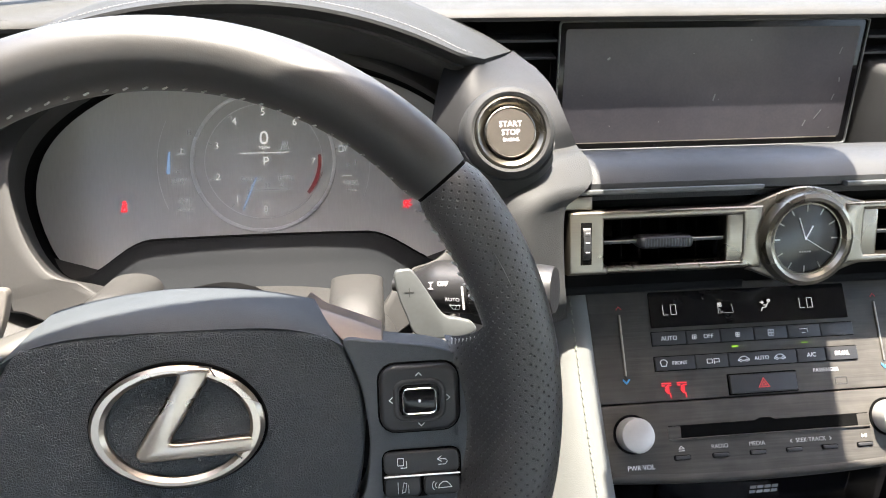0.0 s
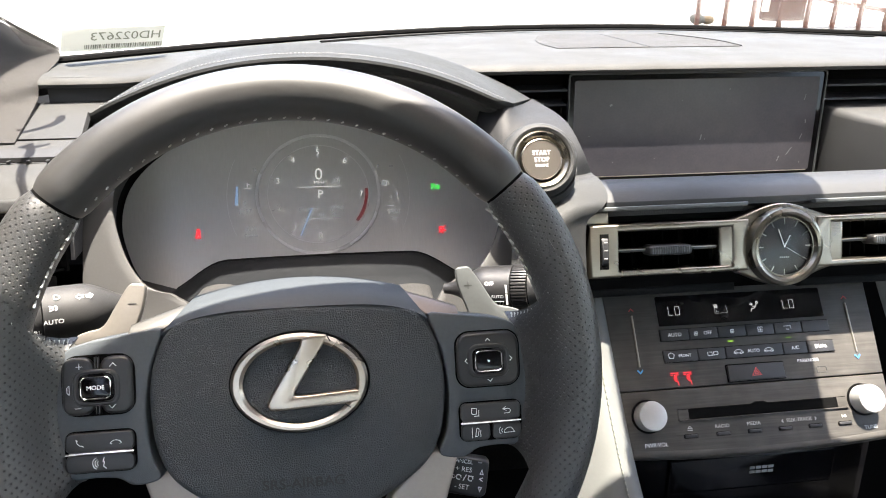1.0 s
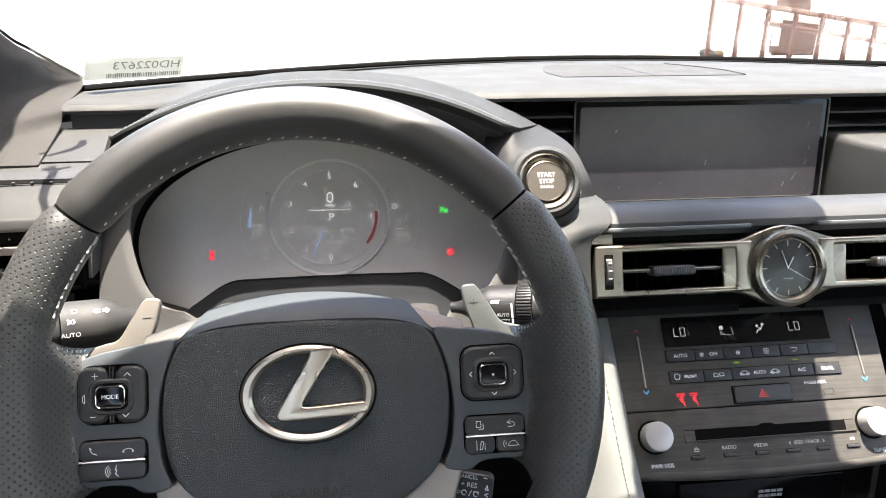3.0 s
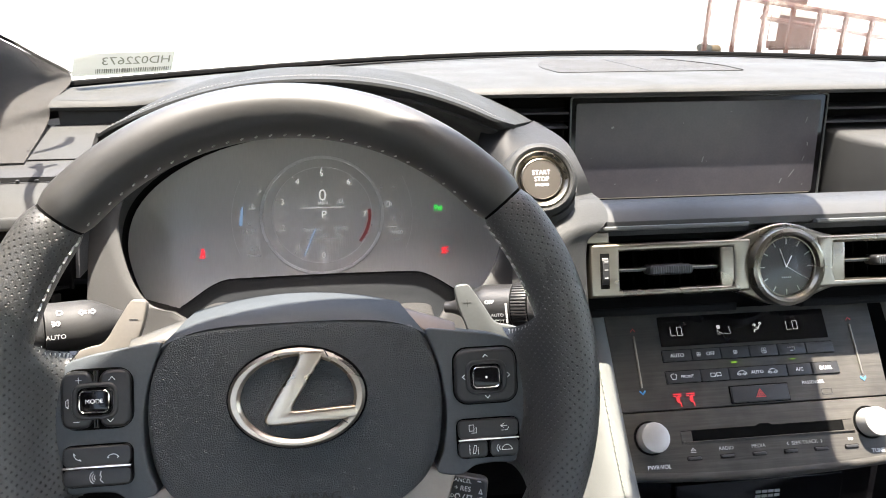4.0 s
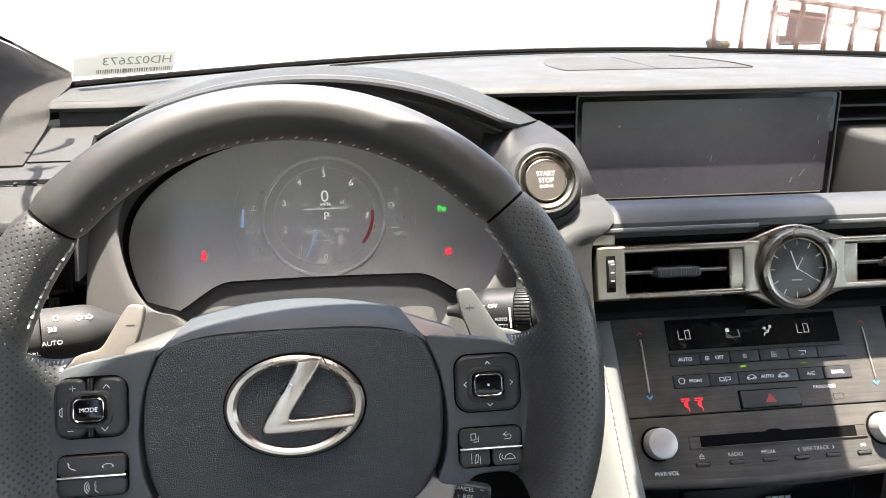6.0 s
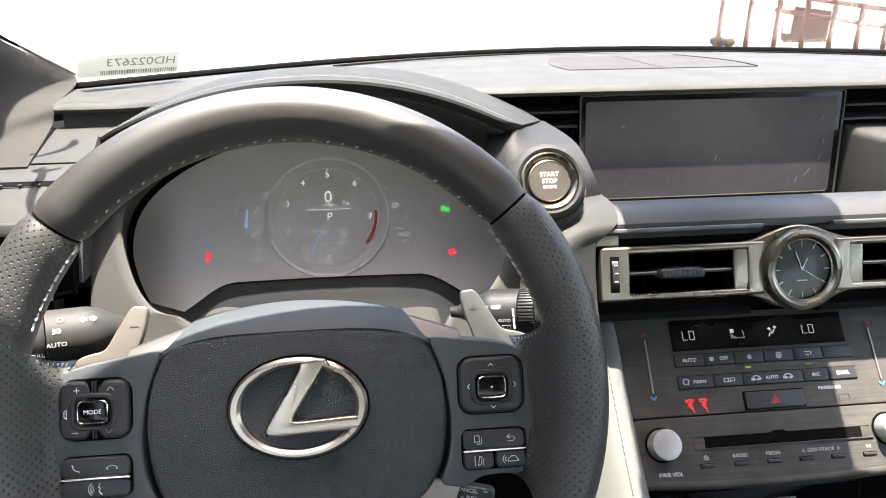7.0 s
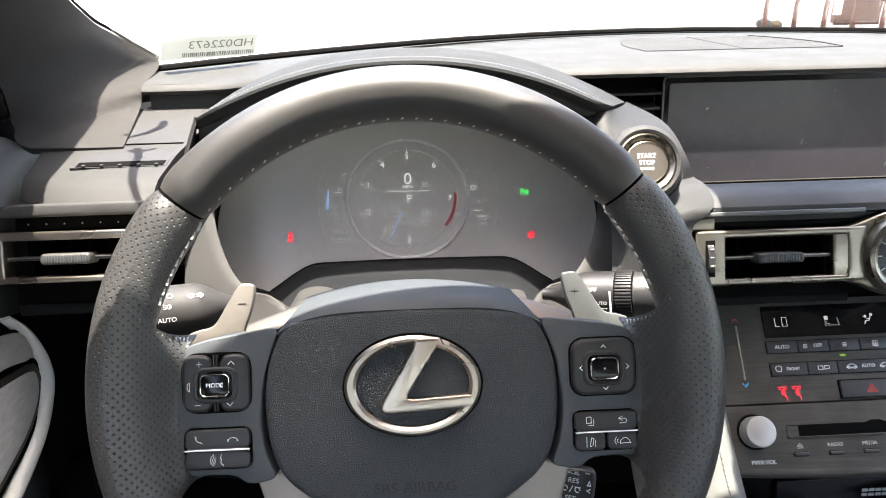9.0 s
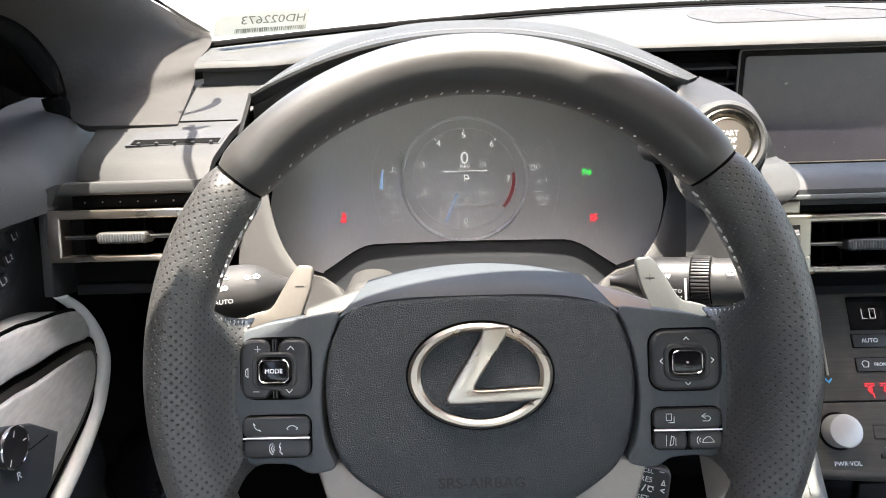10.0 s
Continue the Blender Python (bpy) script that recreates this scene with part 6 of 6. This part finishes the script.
words("PASSENGER", 0.0040, M["ink"], panel, 0.0545, -0.0318, 0.0006)
part("airbag_light", ring_plate(rrect(0.0100, 0.0056, 0.0008, 0.0660, -0.0405), rrect(0.0088, 0.0044, 0.0006, 0.0660, -0.0405), 0.0, 0.0003, 0.0001), M["ink_dark"], panel, "unlit airbag light")
for x in (-0.0730, -0.0610):
    part("seat_light", line_art([[(x - 0.0034, -0.0346), (x + 0.0034, -0.0346)], [(x - 0.0034, -0.0362), (x - 0.0018, -0.0362)], [(x + 0.0012, -0.0362), (x + 0.0034, -0.0362)], arc(x + 0.0004, -0.0378, 0.0010, 0, 360, 8),
                                 [(x + 0.0008, -0.0390), (x + 0.0004, -0.0415), (x + 0.0022, -0.0422), (x + 0.0026, -0.0452)], [(x + 0.0014, -0.0392), (x + 0.0012, -0.0412)], [(x - 0.0012, -0.0394), (x - 0.0004, -0.0408)]], 0.0009, 0.0006), M["lit_red"], panel, "red lit seat symbol")
for sd in (-1, 1):
    x = sd * 0.1035
    part("temperature_slider", plate(rrect(0.0016, 0.046, 0.0007, x, -0.0045), 0.0002, 0.0012, 0.0004), M["silver"], panel, "thin chrome temperature strip")
    part("warmer_mark", line_art([chevron(x, 0.0235, 0.0020, 0)], 0.0007, 0.0006), M["red_mark"], panel)
    part("cooler_mark", line_art([chevron(x, -0.0318, 0.0022, 180), chevron(x, -0.0312, 0.0022, 180)], 0.0009, 0.0006), M["blue_mark"], panel)
for x in (-0.1035, 0.0975):
    part("knob_ring", lathe([(0.0118, 0.0), (0.0142, 0.0002), (0.0142, 0.0008), (0.0122, 0.0009)], 36, solid=False, cx=x, cy=-0.0695), M["black"], panel)
    part("knob", lathe([(0.0124, 0.0), (0.0124, 0.0120), (0.0119, 0.0136), (0.0102, 0.0144), (0.0004, 0.0147)], 44, cx=x, cy=-0.0695), M["chrome_satin"], panel, "satin silver rotary knob")
words("PWR·VOL", 0.0048, M["ink"], panel, -0.0995, -0.0935, 0.0006)
words("TUNE", 0.0048, M["ink"], panel, 0.0995, -0.0935, 0.0006)
# disc slot
part("disc_slot", plate([(-0.0760, -0.0750), (0.0825, -0.0750), (0.0820, -0.0655), (0.008, -0.0655), (0.004, -0.0638), (-0.004, -0.0638), (-0.008, -0.0655), (-0.0755, -0.0655)], 0.0001, 0.0005), M["black"], panel)
part("disc_slot_lip", plate([(-0.0760, -0.0758), (0.0825, -0.0758), (0.0825, -0.0746), (-0.0760, -0.0746)], 0.0, 0.0018, 0.0005), M["console"], panel)
for x0, x1 in ((-0.0760, -0.0665), (0.0730, 0.0825)):
    part("disc_slot_end", plate([(x0, -0.0745), (x1, -0.0745), (x1, -0.0660), (x0, -0.0660)], 0.0003, 0.0009), M["console"], panel)
for x in (-0.0675, -0.0380, -0.0090, 0.0195, 0.0477, 0.0760):
    part("small_key_gap", plate(rrect(0.0128, 0.0036, 0.0012, x, -0.0884), 0.0002, 0.0006), M["black"], panel)
    part("small_key", plate(rrect(0.0116, 0.0026, 0.001, x, -0.0884), 0.0003, 0.0016, 0.0007), M["switch"], panel)
for txt, x in (("RADIO", -0.0380), ("MEDIA", -0.0090), ("SEEK·TRACK", 0.0335)):
    words(txt, 0.0043, M["thread"], panel, x, -0.0822, 0.0006)
part("small_symbols", line_art([[(-0.0695, -0.0822), (-0.0655, -0.0822), (-0.0675, -0.0802), (-0.0695, -0.0822)], [(-0.0695, -0.0836), (-0.0655, -0.0836)], chevron(0.0178, -0.0822, 0.0011, 90), chevron(0.0492, -0.0822, 0.0011, -90), [(0.0745, -0.0812), (0.0745, -0.0832), (0.0760, -0.0822), (0.0745, -0.0812)], [(0.0770, -0.0812), (0.0770, -0.0832)], [(0.0780, -0.0812), (0.0780, -0.0832)]], 0.0005, 0.0006), M["thread"], panel)["kind"] = "stuff"

# console below the panel
bin_ = thing("console_bin", lean(0.379, 0.098, 0.665, 8), "glossy black console bin below the audio panel", "console bin")
part("bin_body", plate([(-0.118, -0.16), (0.118, -0.16), (0.122, 0.045), (-0.122, 0.045)], -0.03, -0.003, 0.002), M["gloss"], bin_)
part("bin_door", plate(rrect(0.160, 0.074, 0.003, 0.004, -0.012), -0.002, 0.0015, 0.001), M["gloss"], bin_)
part("maker_mark", bars([(0.012 + 0.006 * (i - 1.5), 0.012 - 0.0045 * j, 0.005, 0.0028, 0) for i in range(4) for j in range(2)], 0.0017), M["ink_dim"], bin_)
part("door_line", bars([(0.004, -0.008, 0.156, 0.0008, 0)], 0.0017), M["black"], bin_)
shift = thing("shift_knob", Matrix.Translation((0.325, -0.02, 0.0)), "dark shift knob with a chrome cap", "shift knob")
part("shift_lever", lathe([(0.03, 0.301), (0.012, 0.40), (0.012, 0.60), (0.018, 0.61)], 20), M["chrome"], shift)
part("shift_grip", lathe([(0.016, 0.60), (0.024, 0.612), (0.027, 0.632), (0.0245, 0.648), (0.014, 0.655), (0.001, 0.656)], 32), M["leather"], shift)

# white padded bolsters beside the console
def bolster_f(sd):
    def f(s, t):
        r = on_line([(0.2535, 0.172, 0.829), (0.2545, 0.125, 0.780), (0.2555, 0.078, 0.735), (0.2580, 0.040, 0.700), (0.264, -0.02, 0.655), (0.27, -0.12, 0.61)], s)
        ang = math.pi * 0.95 * t
        q = r + Vector((-0.040 + 0.030 * math.cos(ang * 0.6) - 0.022 * t, -0.006 * math.sin(ang) + 0.03 * t, 0.016 * math.sin(ang) - 0.045 * t ** 2))
        if sd > 0:
            q.x = 0.758 - q.x
        return q
    return f
for sd in (-1, 1):
    bo = thing("console_bolster", Matrix.Identity(4), "off-white leather console bolster with stitching", "bolster", group="console bolsters")
    part("pad", sheet(bolster_f(sd), 26, 12, 0.006), M["white"], bo)
    bs = bmesh.new()
    for i in range(60):
        p, q = Vector(bolster_f(sd)(i / 60, 0.27)), Vector(bolster_f(sd)((i + 0.55) / 60, 0.27))
        a, b = Vector(bolster_f(sd)(i / 60 + 0.004, 0.27)) - p, Vector(bolster_f(sd)(i / 60, 0.275)) - p
        o = a.cross(b).normalized()
        o = o * 0.0006 if o.z > 0 else o * -0.0066
        sweep([p + o, q + o], 0.0007, 5, bm=bs)
    part("stitching", bs, M["ink_film"], bo)["kind"] = "stuff"

# ---- driver's door ----
door = thing("door_panel", Matrix.Identity(4), "dark door panel with grey inlay and white trim", "door")
def door_f(s, t):
    return (-0.362 - 0.03 * t, -0.9 + 1.20 * s, 0.925 - 0.42 * t)
part("upper_panel", sheet(door_f, 30, 24, 0.006), M["door"], door)
def door_top_f(s, t):
    # rounded top of the door, up to the dashboard's end
    y = -0.9 + 1.25 * s
    edge = -0.336 if y < 0.15 else -0.316 - 0.22 * max(0, y - 0.17)
    edge = -0.336 + (edge + 0.336) * min(1, max(0, (y - 0.10) / 0.06))
    ang = math.pi * 0.5 * min(1, t / 0.35)
    x = edge - 0.03 * (1 - math.cos(ang)) - max(0, t - 0.35) * 0.07
    return (x, y, 0.915 + 0.038 * math.sin(ang) + 0.005 * t)
part("door_top", sheet(lambda s, t: door_top_f(s, 1 - t), 40, 14, 0.005), M["door"], door)
# the armrest's inner face. Local x: forward, y: up, z: into the cabin
DOOR = Matrix.Translation((-0.341, 0, 0.765)) @ Matrix(((0, 0, 1, 0), (1, 0, 0, 0), (0, 1, 0, 0), (0, 0, 0, 1))) @ Matrix.Rotation(radians(0), 4, "X") @ Matrix.Translation((0, -0.765, 0))
FLAT = Matrix.Translation((-0.362, 0, 0)) @ Matrix(((0, 0, 1, 0), (1, 0, 0, 0), (0, 1, 0, 0), (0, 0, 0, 1)))
LEAF = curve([(0.190, 0.784), (0.150, 0.797), (0.110, 0.806), (0.06, 0.818), (-0.15, 0.85), (-0.45, 0.88), (-0.45, 0.66), (-0.15, 0.66), (0.05, 0.702), (0.105, 0.716), (0.150, 0.727), (0.180, 0.743), (0.193, 0.762)], 3)
BAND = curve([(0.184, 0.814), (0.165, 0.826), (0.13, 0.838), (0.08, 0.853), (-0.15, 0.90), (-0.45, 0.93), (-0.45, 0.885), (-0.15, 0.855), (0.06, 0.823), (0.110, 0.811), (0.150, 0.802), (0.186, 0.790)], 3)
# dark rim colour imitates shading on the inlay's rounded edge
part("inlay_border", plate(LEAF, -0.03, 0.010, 0.004), M["bronze"], door, "edge of the inlay, coloured dark as its rounding's shade", m=DOOR)
part("grey_inlay", plate(inset([Vector(p[:2]) for p in LEAF], 0.0085), 0.006, 0.0125, 0.003), M["inlay"], door, "grey satin inlay", m=DOOR)
part("inlay_groove", sweep([(p[0], p[1], 0.0085) for p in LEAF], 0.0024, 8, closed=True), M["black"], door, "black gap round the inlay", m=DOOR)
part("band_groove", sweep([(p[0], p[1] + 0.001, 0.0105) for p in BAND[:14]], 0.0016, 8), M["black"], door, "black seam above the padded band", m=DOOR)
part("padded_band", plate(BAND, -0.03, 0.014, 0.004), M["inlay"], door, "sunlit grey padded band", m=DOOR)
part("white_trim", sweep([(p[0], p[1], 0.011) for p in curve([(0.166, 0.8405), (0.1825, 0.8200), (0.1935, 0.7970), (0.1985, 0.7745), (0.1945, 0.7545), (0.1715, 0.7295), (0.140, 0.7135), (0.105, 0.7025), (0.083, 0.698), (0.0, 0.684), (-0.15, 0.65), (-0.3, 0.60)], 8, False)], lambda s: (0.0022 + 0.0052 * min(1, s * 2.6), 0.0065), 14, up=(0, 0, 1)), M["trim_white"], door, "off-white leather trim", m=DOOR)
sw = part("window_switch_panel", plate(curve([(0.108, 0.752), (0.085, 0.779), (0.055, 0.800), (0.0, 0.815), (-0.1, 0.81), (-0.1, 0.70), (0.0, 0.695), (0.060, 0.713), (0.086, 0.726)], 1), 0.01, 0.0165, 0.002), M["pod"], door, m=DOOR)
part("mirror_dial", lathe([(0.0145, 0.015), (0.0145, 0.020), (0.0138, 0.0212), (0.0126, 0.0205), (0.0005, 0.0205)], 44, cx=0.057, cy=0.781), M["switch"], sw, "round mirror adjuster")
part("dial_ring", lathe([(0.0150, 0.0190), (0.0150, 0.0210), (0.0144, 0.0216), (0.0138, 0.0210)], 44, solid=False, cx=0.057, cy=0.781), M["chrome"], sw)
part("dial_marks", line_art([[(0.0590, 0.7885), (0.0613, 0.7915)], [(0.0660, 0.7795), (0.0690, 0.7788)], [(0.0498, 0.7755), (0.0474, 0.7728)]], 0.0007, 0.0208), M["ink"], sw)
words("R", 0.0085, M["ink"], sw, 0.056, 0.7560, 0.0168, turn=-12)
part("panel_seam", bars([(0.083, 0.762, 0.026, 0.0007, -14)], 0.0166), M["black"], sw)
mem = part("memory_panel", plate(curve([(0.187, 0.906), (0.15, 0.915), (0.08, 0.915), (0.07, 0.84), (0.118, 0.842), (0.160, 0.866), (0.188, 0.893)], 3), 0.004, 0.010, 0.001), M["dash_dark"], door, m=FLAT)
for i, n in enumerate("123"):
    y, z = 0.1645 - 0.0135 * i, 0.8947 - 0.0125 * i
    kb = part("memory_button", plate(rrect(0.013, 0.0105, 0.003, y, z), 0.008, 0.013, 0.001), M["switch"], mem)
    words(n, 0.006, M["ink"], kb, y + 0.002, z, 0.0132)
    part("seat_symbol", line_art([[(y - 0.0040, z + 0.0025), (y - 0.0036, z - 0.0020), (y - 0.0008, z - 0.0022)]], 0.0009, 0.0132), M["ink"], kb)
speaker = thing("door_speaker", lean(-0.318, 0.205, 0.62, 50), "round black speaker cover low on the door", "speaker")
part("cover", lathe([(0.045, -0.02), (0.048, 0.0), (0.044, 0.006), (0.030, 0.010), (0.001, 0.011)], 40), M["gloss"], speaker)
for r in (0.0385, 0.0345, 0.0305):
    part("ridge", lathe([(r, 0.004), (r + 0.0006, 0.0100), (r - 0.0006, 0.0104), (r - 0.0010, 0.004)], 40), M["gloss"], speaker)

# ---- windscreen sticker ----
a, b = Vector((-0.260, 0.428, 1.0040)), Vector((-0.175, 0.490, 1.0005))
ex = (b - a).normalized()
up = (Vector((0.0, -0.66, 0.75)) - ex * ex.dot(Vector((0.0, -0.66, 0.75)))).normalized()
m = Matrix.Translation((a + b) / 2) @ Matrix((ex, up, ex.cross(up))).transposed().to_4x4()
sticker = thing("windscreen_sticker", m, "white stock number sticker seen from behind on the glass", "sticker")
part("film", plate(rrect(0.106, 0.030, 0.002, 0, 0.015), -0.0003, 0.0), M["paper"], sticker)
words("HD022673", 0.0150, M["ink_film"], sticker, 0.012, 0.0185, 0.0003, mirror=True, wide=1.12)
code = random.Random(3)
spec, x = [], -0.030
while x < 0.052:
    w = code.choice((0.0006, 0.001, 0.0016))
    spec.append((x, 0.0055, w, 0.0055, 0))
    x += w + code.choice((0.0006, 0.001, 0.0014))
part("bar_code", bars(spec, 0.0003), M["ink_film"], sticker)
